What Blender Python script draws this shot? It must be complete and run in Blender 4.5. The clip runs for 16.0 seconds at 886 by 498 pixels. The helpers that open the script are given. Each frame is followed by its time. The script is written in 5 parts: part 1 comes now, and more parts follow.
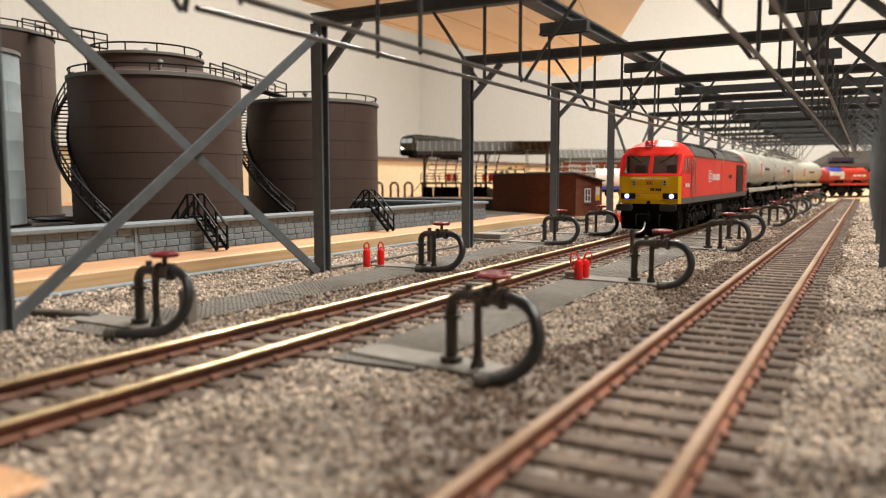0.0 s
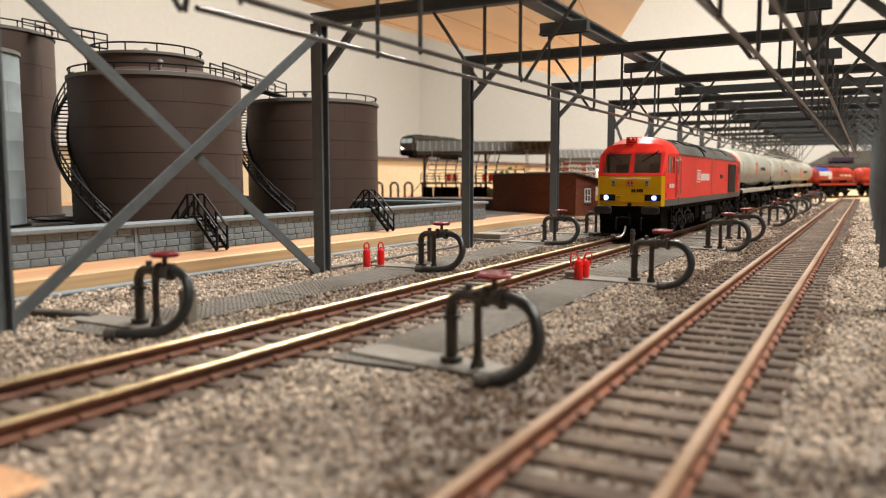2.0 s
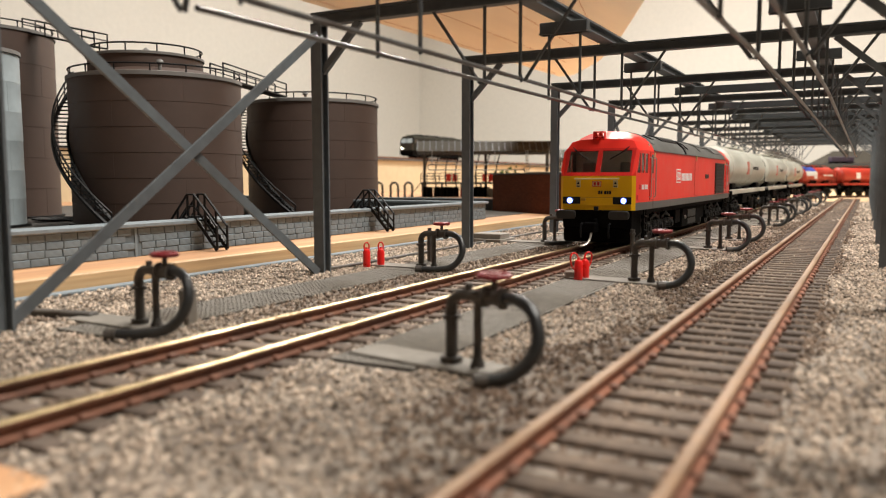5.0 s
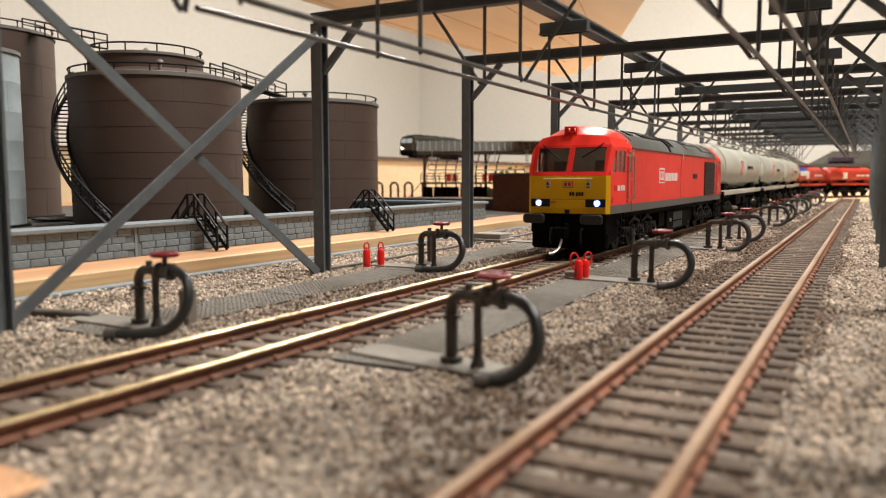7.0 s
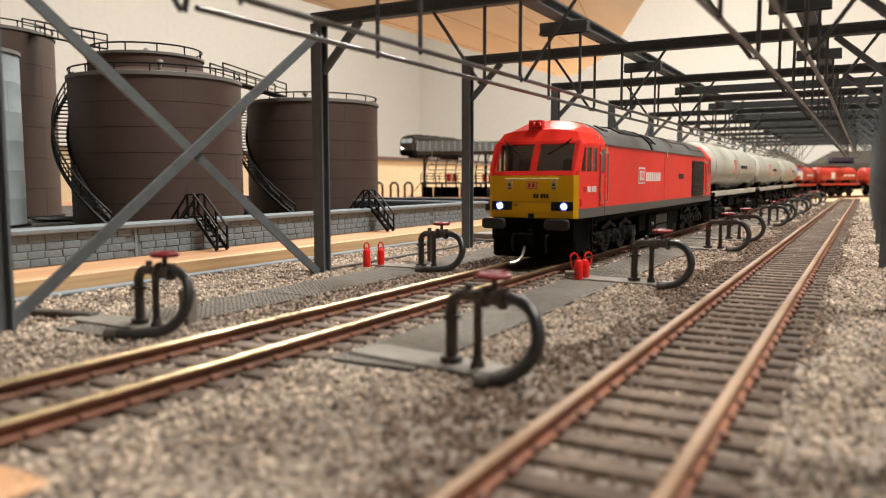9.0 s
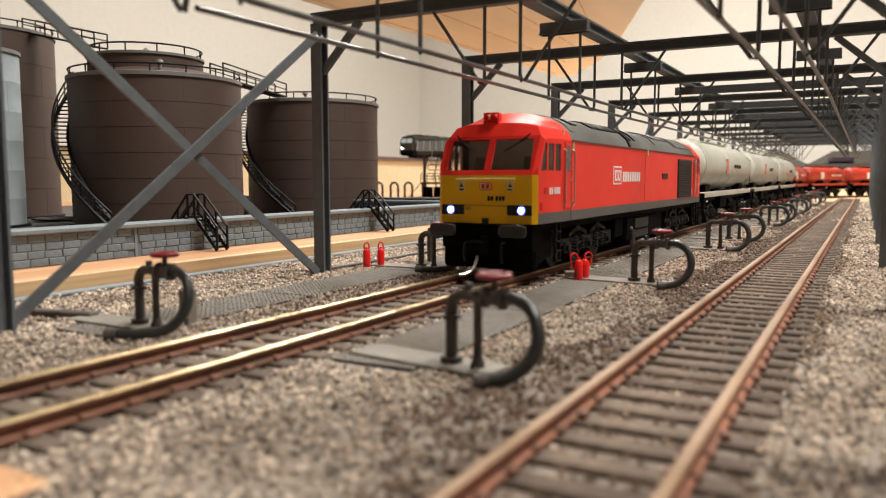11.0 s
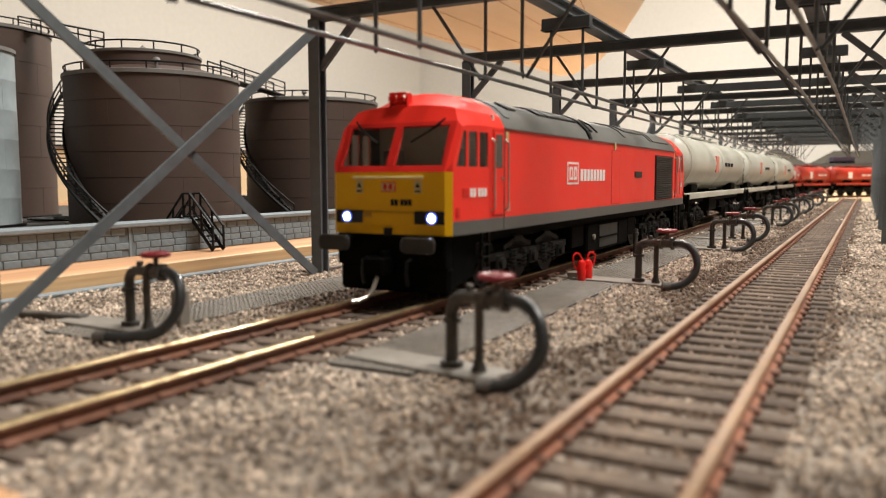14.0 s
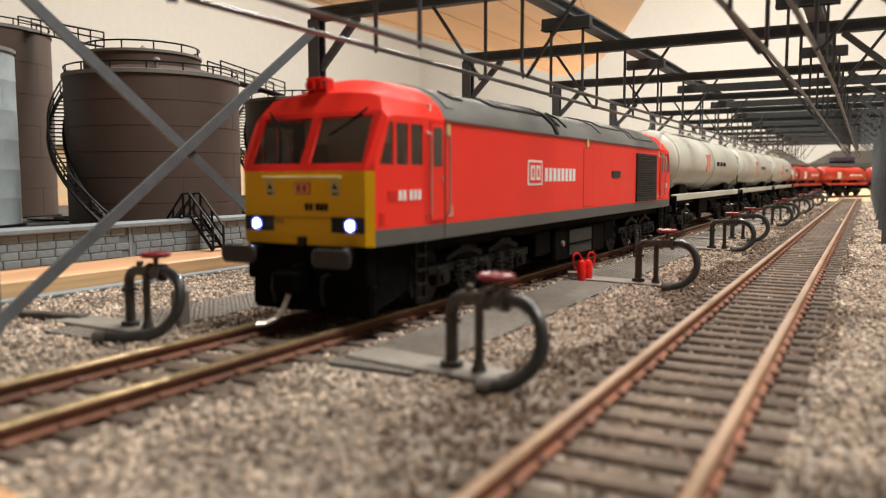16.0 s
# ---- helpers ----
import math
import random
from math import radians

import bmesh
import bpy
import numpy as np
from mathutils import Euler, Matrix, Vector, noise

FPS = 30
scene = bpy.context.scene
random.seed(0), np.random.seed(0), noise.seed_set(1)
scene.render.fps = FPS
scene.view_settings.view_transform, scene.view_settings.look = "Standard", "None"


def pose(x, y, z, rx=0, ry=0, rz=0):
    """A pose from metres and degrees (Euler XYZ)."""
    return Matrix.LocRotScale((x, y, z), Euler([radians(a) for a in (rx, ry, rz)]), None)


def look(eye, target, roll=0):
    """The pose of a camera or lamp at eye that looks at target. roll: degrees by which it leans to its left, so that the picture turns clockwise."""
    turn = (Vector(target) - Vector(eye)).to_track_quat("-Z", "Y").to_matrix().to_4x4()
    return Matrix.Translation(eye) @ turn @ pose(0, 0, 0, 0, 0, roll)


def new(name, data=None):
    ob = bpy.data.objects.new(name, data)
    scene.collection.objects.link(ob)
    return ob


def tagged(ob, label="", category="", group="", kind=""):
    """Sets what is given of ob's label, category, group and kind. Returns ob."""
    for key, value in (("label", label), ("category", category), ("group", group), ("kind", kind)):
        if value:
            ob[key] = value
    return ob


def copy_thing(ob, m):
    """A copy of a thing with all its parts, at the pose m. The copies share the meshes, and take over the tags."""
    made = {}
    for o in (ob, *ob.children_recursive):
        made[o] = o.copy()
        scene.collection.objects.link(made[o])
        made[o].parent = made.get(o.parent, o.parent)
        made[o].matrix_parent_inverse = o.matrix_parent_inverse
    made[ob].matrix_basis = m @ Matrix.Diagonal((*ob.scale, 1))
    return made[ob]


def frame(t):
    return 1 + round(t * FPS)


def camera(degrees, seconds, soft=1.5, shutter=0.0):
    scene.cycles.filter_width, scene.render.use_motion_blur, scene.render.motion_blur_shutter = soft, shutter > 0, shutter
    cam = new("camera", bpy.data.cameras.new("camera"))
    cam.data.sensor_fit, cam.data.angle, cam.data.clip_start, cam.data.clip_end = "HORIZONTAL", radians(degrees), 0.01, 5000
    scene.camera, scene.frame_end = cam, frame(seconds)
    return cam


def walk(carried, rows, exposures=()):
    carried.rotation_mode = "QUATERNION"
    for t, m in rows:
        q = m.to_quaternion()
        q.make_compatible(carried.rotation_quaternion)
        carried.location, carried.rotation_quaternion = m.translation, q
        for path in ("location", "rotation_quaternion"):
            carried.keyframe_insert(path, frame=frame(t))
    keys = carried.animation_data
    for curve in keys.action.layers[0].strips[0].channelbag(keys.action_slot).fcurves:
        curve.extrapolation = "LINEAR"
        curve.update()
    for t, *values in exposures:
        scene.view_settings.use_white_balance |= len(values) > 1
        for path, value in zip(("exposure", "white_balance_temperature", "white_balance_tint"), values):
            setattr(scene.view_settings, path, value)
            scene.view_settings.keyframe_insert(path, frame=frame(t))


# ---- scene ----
K = 0.001  # the place is a table-top railway: its plan is in millimetres


# ---- camera ----
cam = camera(60.0, 16.0, soft=1.1)
cam.data.dof.use_dof = True
cam.data.dof.focus_distance = 0.34
cam.data.dof.aperture_fstop = 24.0
FORWARD = Vector((-0.4790, 0.8731, -0.0915))


def eye_pose(ahead):
    eye = Vector((97.8, 0.0, 28.8)) * K + FORWARD * ahead * K
    return look(eye, eye + FORWARD, -0.1)


walk(cam, [(0, eye_pose(-2.5)), (11.4, eye_pose(-2.5)), (11.9, eye_pose(2.5)), (16, eye_pose(2.5))],
     exposures=[(0, 0.0), (16, 0.0)])

# ---- light ----
world = bpy.data.worlds.new("world")
scene.world = world
world.use_nodes = True
world.node_tree.nodes["Background"].inputs[0].default_value = (1.0, 0.93, 0.82, 1)
world.node_tree.nodes["Background"].inputs[1].default_value = 0.02


def ceiling_lamp(x, y, z, w, h, power, colour=(1.0, 0.955, 0.88)):
    data = bpy.data.lights.new("ceiling_light", "AREA")
    data.shape, data.size, data.size_y = "RECTANGLE", w, h
    data.energy, data.color = power, colour
    ob = new("ceiling_light", data)
    ob.matrix_world = pose(x, y, z)
    return ob


ceiling_lamp(0.50, 0.34, 1.28, 0.45, 0.5, 34)
ceiling_lamp(-0.3, 1.45, 1.28, 0.25, 0.16, 27)
ceiling_lamp(-0.3, 2.2, 1.28, 0.25, 0.16, 35)


# ---- materials ----
def mat(name, colour, rough=0.6, metal=0.0, vary=0.15, grain=400, bump=0.15, second=None, coarse=40,
        object_random=0.0, island=0.0, spec=0.5, stretch=None, mixlow=0.42, mixhigh=0.62, depth=0.0003):
    """A painted or raw surface: base colour varied at two scales, with fine relief. Scales are per metre."""
    m = bpy.data.materials.new(name)
    m.use_nodes = True
    nt = m.node_tree
    b = nt.nodes["Principled BSDF"]
    b.inputs["Roughness"].default_value = rough
    b.inputs["Metallic"].default_value = metal
    b.inputs["Specular IOR Level"].default_value = spec
    tc = nt.nodes.new("ShaderNodeTexCoord")
    vec = tc.outputs["Object"]
    if stretch:
        mp = nt.nodes.new("ShaderNodeMapping")
        mp.inputs["Scale"].default_value = stretch
        nt.links.new(vec, mp.inputs["Vector"])
        vec = mp.outputs["Vector"]

    def noise_tex(scale, detail):
        n = nt.nodes.new("ShaderNodeTexNoise")
        n.inputs["Scale"].default_value = scale
        n.inputs["Detail"].default_value = detail
        nt.links.new(vec, n.inputs["Vector"])
        return n.outputs["Fac"]

    fine, wide = noise_tex(grain, 5), noise_tex(coarse, 3)
    ramp = nt.nodes.new("ShaderNodeMapRange")
    ramp.inputs["From Min"].default_value, ramp.inputs["From Max"].default_value = mixlow, mixhigh
    nt.links.new(wide, ramp.inputs["Value"])
    mix = nt.nodes.new("ShaderNodeMix")
    mix.data_type = "RGBA"
    mix.inputs["A"].default_value = (*colour, 1)
    mix.inputs["B"].default_value = (*(second or [c * (1 - vary) for c in colour]), 1)
    nt.links.new(ramp.outputs["Result"], mix.inputs["Factor"])
    hsv = nt.nodes.new("ShaderNodeHueSaturation")
    nt.links.new(mix.outputs["Result"], hsv.inputs["Color"])
    val = nt.nodes.new("ShaderNodeMapRange")
    val.inputs["From Min"].default_value, val.inputs["From Max"].default_value = 0.3, 0.7
    val.inputs["To Min"].default_value, val.inputs["To Max"].default_value = 1 - vary, 1 + vary
    nt.links.new(fine, val.inputs["Value"])
    out = val.outputs["Result"]
    for node, sock, amount in (("ShaderNodeObjectInfo", "Random", object_random), ("ShaderNodeNewGeometry", "Random Per Island", island)):
        if amount:
            n = nt.nodes.new(node)
            mr = nt.nodes.new("ShaderNodeMapRange")
            mr.inputs["To Min"].default_value, mr.inputs["To Max"].default_value = 1 - amount, 1 + amount
            nt.links.new(n.outputs[sock], mr.inputs["Value"])
            mul = nt.nodes.new("ShaderNodeMath")
            mul.operation = "MULTIPLY"
            nt.links.new(out, mul.inputs[0])
            nt.links.new(mr.outputs["Result"], mul.inputs[1])
            out = mul.outputs[0]
    nt.links.new(out, hsv.inputs["Value"])
    nt.links.new(hsv.outputs["Color"], b.inputs["Base Color"])
    rr = nt.nodes.new("ShaderNodeMapRange")
    rr.inputs["To Min"].default_value, rr.inputs["To Max"].default_value = max(0.02, rough - 0.1), min(1, rough + 0.1)
    nt.links.new(fine, rr.inputs["Value"])
    nt.links.new(rr.outputs["Result"], b.inputs["Roughness"])
    if bump:
        bp = nt.nodes.new("ShaderNodeBump")
        bp.inputs["Strength"].default_value, bp.inputs["Distance"].default_value = bump, depth
        nt.links.new(fine, bp.inputs["Height"])
        nt.links.new(bp.outputs["Normal"], b.inputs["Normal"])
    return m


def glow(name, colour, strength):
    m = bpy.data.materials.new(name)
    m.use_nodes = True
    b = m.node_tree.nodes["Principled BSDF"]
    b.inputs["Base Color"].default_value = (*colour, 1)
    b.inputs["Emission Color"].default_value = (*colour, 1)
    b.inputs["Emission Strength"].default_value = strength
    return m


def glass(name, tint=(0.9, 0.9, 0.86)):
    m = bpy.data.materials.new(name)
    m.use_nodes = True
    b = m.node_tree.nodes["Principled BSDF"]
    b.inputs["Base Color"].default_value = (*tint, 1)
    b.inputs["Roughness"].default_value = 0.03
    b.inputs["Transmission Weight"].default_value = 1.0
    b.inputs["IOR"].default_value = 1.5
    return m


M_WALL = mat("cream_wall_paint", (0.80, 0.755, 0.68), 0.9, vary=0.03, grain=60, coarse=1.5, bump=0.1)
M_DIM_WALL = mat("unseen_wall_dark", (0.20, 0.17, 0.14), 0.9, vary=0.05, grain=60, coarse=2)
M_CARPET = mat("room_floor", (0.10, 0.085, 0.075), 0.95, vary=0.2, grain=300, coarse=4)
M_BALLAST_BED = mat("ballast_bed", (0.26, 0.215, 0.175), 0.95, vary=0.35, grain=700, coarse=45, bump=0.9, second=(0.19, 0.15, 0.12), depth=0.001)
M_STONE = mat("ballast_stone", (0.48, 0.39, 0.31), 0.9, vary=0.15, grain=900, coarse=60, island=0.7, second=(0.36, 0.28, 0.215), bump=0.3)
M_STONE_BROWN = mat("brown_ballast_stone", (0.21, 0.15, 0.107), 0.95, vary=0.15, grain=900, coarse=50, island=0.65, second=(0.17, 0.115, 0.082), bump=0.3)
M_SLEEPER = mat("dirty_sleeper", (0.105, 0.074, 0.056), 0.85, vary=0.25, grain=600, coarse=60, object_random=0.2, second=(0.155, 0.115, 0.088), bump=0.4)
M_SLEEPER_PALE = mat("weathered_sleeper", (0.08, 0.055, 0.04), 0.9, vary=0.3, grain=600, coarse=60, object_random=0.25, second=(0.125, 0.088, 0.063), bump=0.4)
M_RAIL_SIDE = mat("rusty_rail", (0.18, 0.074, 0.042), 0.75, vary=0.2, grain=500, coarse=60, second=(0.12, 0.055, 0.035), bump=0.3)
M_RAIL_PALE = mat("pale_rusty_rail", (0.31, 0.125, 0.072), 0.75, vary=0.2, grain=500, coarse=60, second=(0.24, 0.11, 0.07), bump=0.3)
M_RAIL_TOP = mat("polished_rail_head", (0.66, 0.52, 0.30), 0.36, 1.0, vary=0.12, grain=300, coarse=30, bump=0)
M_RAIL_DULL = mat("dull_rail_head", (0.26, 0.155, 0.085), 0.6, 0.2, vary=0.15, grain=300, coarse=30, bump=0.1)
M_STEEL = mat("grey_painted_steel", (0.115, 0.13, 0.14), 0.5, vary=0.12, grain=300, coarse=25, second=(0.085, 0.09, 0.095), bump=0.1)
M_STEEL_DARK = mat("dark_grey_steel", (0.072, 0.08, 0.085), 0.5, vary=0.15, grain=300, coarse=30, bump=0.1)
M_PIPE = mat("grey_pipe_wire", (0.16, 0.16, 0.16), 0.4, 0.5, vary=0.15, grain=300, coarse=40, second=(0.10, 0.085, 0.075), bump=0.1)
M_WOOD = mat("bare_pine_board", (0.46, 0.245, 0.125), 0.65, vary=0.18, grain=300, coarse=60, second=(0.57, 0.32, 0.165), stretch=(1, 0.07, 1), bump=0.1)
M_PINE_EDGE = mat("pale_pine_edge", (0.62, 0.43, 0.235), 0.6, vary=0.16, grain=500, coarse=220, second=(0.55, 0.34, 0.17), stretch=(1, 0.04, 1.6), bump=0.1)
M_PLY = mat("plywood_panel", (0.92, 0.90, 0.80), 0.75, vary=0.05, grain=30, coarse=3, second=(0.90, 0.84, 0.70), stretch=(1, 0.15, 1), bump=0.05)
M_BLOCK = mat("grey_wall_block", (0.165, 0.205, 0.23), 0.75, vary=0.14, grain=500, coarse=40, object_random=0.08, island=0.08, bump=0.4)
M_MORTAR = mat("dark_mortar", (0.125, 0.155, 0.172), 0.9, vary=0.12, grain=500)
M_COPING = mat("grey_coping", (0.195, 0.228, 0.248), 0.75, vary=0.1, grain=400, coarse=30, bump=0.25)
M_TANK = mat("brown_tank_paint", (0.076, 0.047, 0.036), 0.6, vary=0.06, grain=300, coarse=12, second=(0.062, 0.038, 0.029), bump=0.08)
M_TANK_GREY = mat("pale_grey_tank", (0.35, 0.40, 0.42), 0.6, vary=0.06, grain=200, coarse=20, bump=0.1)
M_TANK_ROOF = mat("grey_tank_rim", (0.17, 0.16, 0.15), 0.6, vary=0.1, grain=200, coarse=30)
M_BLACK = mat("black_plastic", (0.007, 0.007, 0.0075), 0.5, vary=0.2, grain=300, bump=0.1, spec=0.25)
M_BLACK_UNDER = mat("black_underframe", (0.004, 0.0038, 0.0037), 0.6, vary=0.3, grain=500, coarse=80, second=(0.0065, 0.006, 0.0055), bump=0.25, spec=0.02)
M_HOSE = mat("dark_rubber_hose", (0.022, 0.0225, 0.024), 0.36, vary=0.2, grain=400, coarse=80, second=(0.035, 0.034, 0.032), bump=0.15)
M_STANDPIPE = mat("weathered_pipe", (0.055, 0.05, 0.045), 0.6, vary=0.2, grain=500, coarse=90, second=(0.09, 0.074, 0.06), bump=0.3)
M_VALVE = mat("red_valve_paint", (0.22, 0.014, 0.018), 0.5, vary=0.12, grain=400, coarse=90, bump=0.1)
M_RED_CAN = mat("glossy_red_plastic", (0.75, 0.015, 0.012), 0.3, vary=0.06, grain=300, bump=0.05)
M_GRATE = mat("grey_walkway_plate", (0.25, 0.225, 0.195), 0.75, vary=0.15, grain=400, coarse=30, second=(0.20, 0.175, 0.145), bump=0.3)
M_LOCO_RED = mat("loco_red", (0.86, 0.034, 0.02), 0.42, vary=0.03, grain=200, coarse=25, second=(0.80, 0.03, 0.018), bump=0.03, spec=0.35)
M_LOCO_RED2 = mat("loco_red_seam_shade", (0.60, 0.02, 0.014), 0.45, vary=0.03, grain=200, bump=0.03, spec=0.35)
M_LOCO_YELLOW = mat("loco_yellow", (0.82, 0.45, 0.004), 0.45, vary=0.05, grain=200, coarse=50, second=(0.75, 0.40, 0.004), bump=0.04, spec=0.25)
M_LOCO_GREY = mat("loco_band_grey", (0.092, 0.094, 0.088), 0.5, vary=0.08, grain=300, coarse=30, second=(0.095, 0.092, 0.085), bump=0.05)
M_LOCO_ROOF = mat("loco_roof_grey", (0.135, 0.135, 0.125), 0.55, vary=0.12, grain=250, coarse=22, second=(0.09, 0.088, 0.08), bump=0.1)
M_WHITE = mat("white_print", (0.8, 0.8, 0.78), 0.5, vary=0.03)
M_PLASTIC_WHITE = mat("white_plastic", (0.72, 0.71, 0.68), 0.5, vary=0.04)
M_BOGIE = mat("black_bogie_casting", (0.007, 0.0066, 0.0062), 0.55, vary=0.3, grain=500, coarse=80, second=(0.011, 0.010, 0.009), bump=0.25, spec=0.15)
M_CAB = mat("cab_interior", (0.66, 0.61, 0.52), 0.7, vary=0.1)
M_CAB_DARK = mat("cab_fittings", (0.20, 0.18, 0.155), 0.7, vary=0.1)
M_WHEEL = mat("grimy_wheel_steel", (0.014, 0.0125, 0.011), 0.55, 0.1, vary=0.2, grain=400, coarse=80, spec=0.25)
M_SILVER = mat("handrail_metal", (0.5, 0.45, 0.4), 0.35, 0.8, vary=0.1)
M_BUFFER = mat("buffer_steel", (0.022, 0.019, 0.017), 0.5, 0.15, vary=0.2, grain=400, coarse=80)
M_WAGON_GREY = mat("wagon_off_white", (0.64, 0.63, 0.55), 0.35, vary=0.06, grain=200, coarse=18, second=(0.54, 0.53, 0.45), bump=0.05)
M_WAGON_RED = mat("wagon_red", (0.55, 0.045, 0.025), 0.45, vary=0.1, grain=200, coarse=20, second=(0.40, 0.04, 0.022), bump=0.05)
M_BLUE = mat("blue_paint", (0.03, 0.06, 0.35), 0.5, vary=0.05)
M_BRICK = mat("red_brown_brick", (0.16, 0.046, 0.02), 0.85, vary=0.12, grain=500, coarse=40, object_random=0.12, island=0.14, bump=0.3)
M_BRICK_MORTAR = mat("brick_mortar", (0.115, 0.036, 0.02), 0.9, vary=0.1)
M_ROOFING = mat("grey_corrugated_roof", (0.062, 0.055, 0.044), 0.85, vary=0.12, grain=200, coarse=20, bump=0.1, spec=0.2)
M_CREAM = mat("cream_fascia", (0.56, 0.465, 0.30), 0.85, vary=0.05, grain=80, coarse=5)
M_DARK_GREEN = mat("dark_green_loco", (0.016, 0.0145, 0.0095), 0.85, vary=0.25, grain=200, coarse=30, spec=0.12)
M_GROUND_DARK = mat("compound_floor", (0.09, 0.08, 0.07), 0.95, vary=0.25, grain=500, coarse=30, bump=0.4)
M_SCRUB = mat("scatter_foliage", (0.06, 0.10, 0.03), 0.9, vary=0.3, grain=300, island=0.3)
M_LAMP = glow("headlight_glow", (0.62, 0.74, 1.0), 60)
M_LAMP_HALO = glow("headlight_halo", (0.10, 0.16, 1.0), 1.5)
M_LAMP_WARM = glow("warm_headlight_glow", (1.0, 0.9, 0.7), 12)
M_GLASS = glass("cab_glass")
M_SMOKED = mat("dark_window", (0.02, 0.018, 0.015), 0.12, vary=0.05, bump=0)


# ---- building tools (millimetres) ----
def P(x, y, z, rz=0.0, rx=0.0, ry=0.0):
    return pose(x * K, y * K, z * K, rx, ry, rz)


def to_mesh(name, bm, material, smooth=False, crease=0.42):
    me = bpy.data.meshes.new(name)
    bmesh.ops.recalc_face_normals(bm, faces=bm.faces)
    if smooth:
        for f in bm.faces:
            f.smooth = True
        for e in bm.edges:
            if len(e.link_faces) == 2 and e.calc_face_angle(0) > crease:
                e.smooth = False
    bm.transform(Matrix.Diagonal((K, K, K, 1)))
    bm.to_mesh(me)
    bm.free()
    for m in material if isinstance(material, (list, tuple)) else [material]:
        me.materials.append(m)
    return me


def part(name, bm, material, parent=None, label="", m=None, smooth=False):
    """Links a bmesh (or a mesh already made) as one object under its thing."""
    me = bm if isinstance(bm, bpy.types.Mesh) else to_mesh(name, bm, material, smooth)
    ob = new(name, me)
    if parent is not None:
        ob.parent = parent
    if m is not None:
        ob.matrix_basis = m
    if label:
        ob["label"] = label
    return ob


def thing(name, m, label, category, group="", kind=""):
    ob = new(name)
    ob.empty_display_size = 0.005
    ob.matrix_basis = m
    return tagged(ob, label, category, group, kind)


def box(x0, x1, y0, y1, z0, z1, bevel=0.0, bm=None):
    bm = bm or bmesh.new()
    v = bmesh.ops.create_cube(bm, size=1.0)["verts"]
    bmesh.ops.transform(bm, verts=v, matrix=Matrix.Translation(((x0 + x1) / 2, (y0 + y1) / 2, (z0 + z1) / 2)) @ Matrix.Diagonal((x1 - x0, y1 - y0, z1 - z0, 1)))
    if bevel:
        edges = list({e for q in v for e in q.link_edges})
        bmesh.ops.bevel(bm, geom=edges, offset=bevel, segments=1, affect="EDGES", profile=0.5)
    return bm


def cyl(a, b, r, n=10, r2=None, bm=None, caps=True):
    """A round bar from a to b."""
    bm = bm or bmesh.new()
    a, b = Vector(a), Vector(b)
    v = bmesh.ops.create_cone(bm, cap_ends=caps, segments=n, radius1=r, radius2=r if r2 is None else r2, depth=(b - a).length)["verts"]
    bmesh.ops.transform(bm, verts=v, matrix=Matrix.Translation((a + b) / 2) @ (b - a).to_track_quat("Z", "Y").to_matrix().to_4x4())
    return bm


def tube(points, r, n=8, bm=None, closed=False):
    """A round tube along a line of points."""
    bm = bm or bmesh.new()
    pts = [Vector(p) for p in points]
    rings = []
    last = None
    for i, p in enumerate(pts):
        if closed:
            d = pts[(i + 1) % len(pts)] - pts[i - 1]
        else:
            d = pts[min(i + 1, len(pts) - 1)] - pts[max(i - 1, 0)]
        d.normalize()
        ref = last if last is not None else (Vector((0, 0, 1)) if abs(d.z) < 0.9 else Vector((1, 0, 0)))
        u = (ref - d * ref.dot(d)).normalized()
        last = u
        w = d.cross(u)
        rings.append([bm.verts.new(p + (u * math.cos(t) + w * math.sin(t)) * r) for t in (2 * math.pi * k / n for k in range(n))])
    for i in range(len(rings) - (0 if closed else 1)):
        A, B = rings[i], rings[(i + 1) % len(rings)]
        for k in range(n):
            bm.faces.new((A[k], A[(k + 1) % n], B[(k + 1) % n], B[k]))
    if not closed:
        bm.faces.new(rings[0][::-1])
        bm.faces.new(rings[-1])
    return bm


def beam(a, b, w, h, bm=None):
    """A rectangular bar from a to b, w wide and h deep."""
    bm = bm or bmesh.new()
    a, b = Vector(a), Vector(b)
    d = (b - a).normalized()
    up = Vector((0, 0, 1)) if abs(d.z) < 0.95 else Vector((0, 1, 0))
    side = d.cross(up).normalized()
    up = side.cross(d)
    q = [[bm.verts.new(c + side * s * w / 2 + up * t * h / 2) for s, t in ((-1, -1), (1, -1), (1, 1), (-1, 1))] for c in (a, b)]
    for k in range(4):
        bm.faces.new((q[0][k], q[0][(k + 1) % 4], q[1][(k + 1) % 4], q[1][k]))
    bm.faces.new(q[0][::-1])
    bm.faces.new(q[1])
    return bm


def extrude_profile(profile, y0, y1, bm=None):
    """A closed (x, z) profile run along y."""
    bm = bm or bmesh.new()
    A = [bm.verts.new((x, y0, z)) for x, z in profile]
    B = [bm.verts.new((x, y1, z)) for x, z in profile]
    n = len(profile)
    for k in range(n):
        bm.faces.new((A[k], A[(k + 1) % n], B[(k + 1) % n], B[k]))
    bm.faces.new(A[::-1])
    bm.faces.new(B)
    return bm


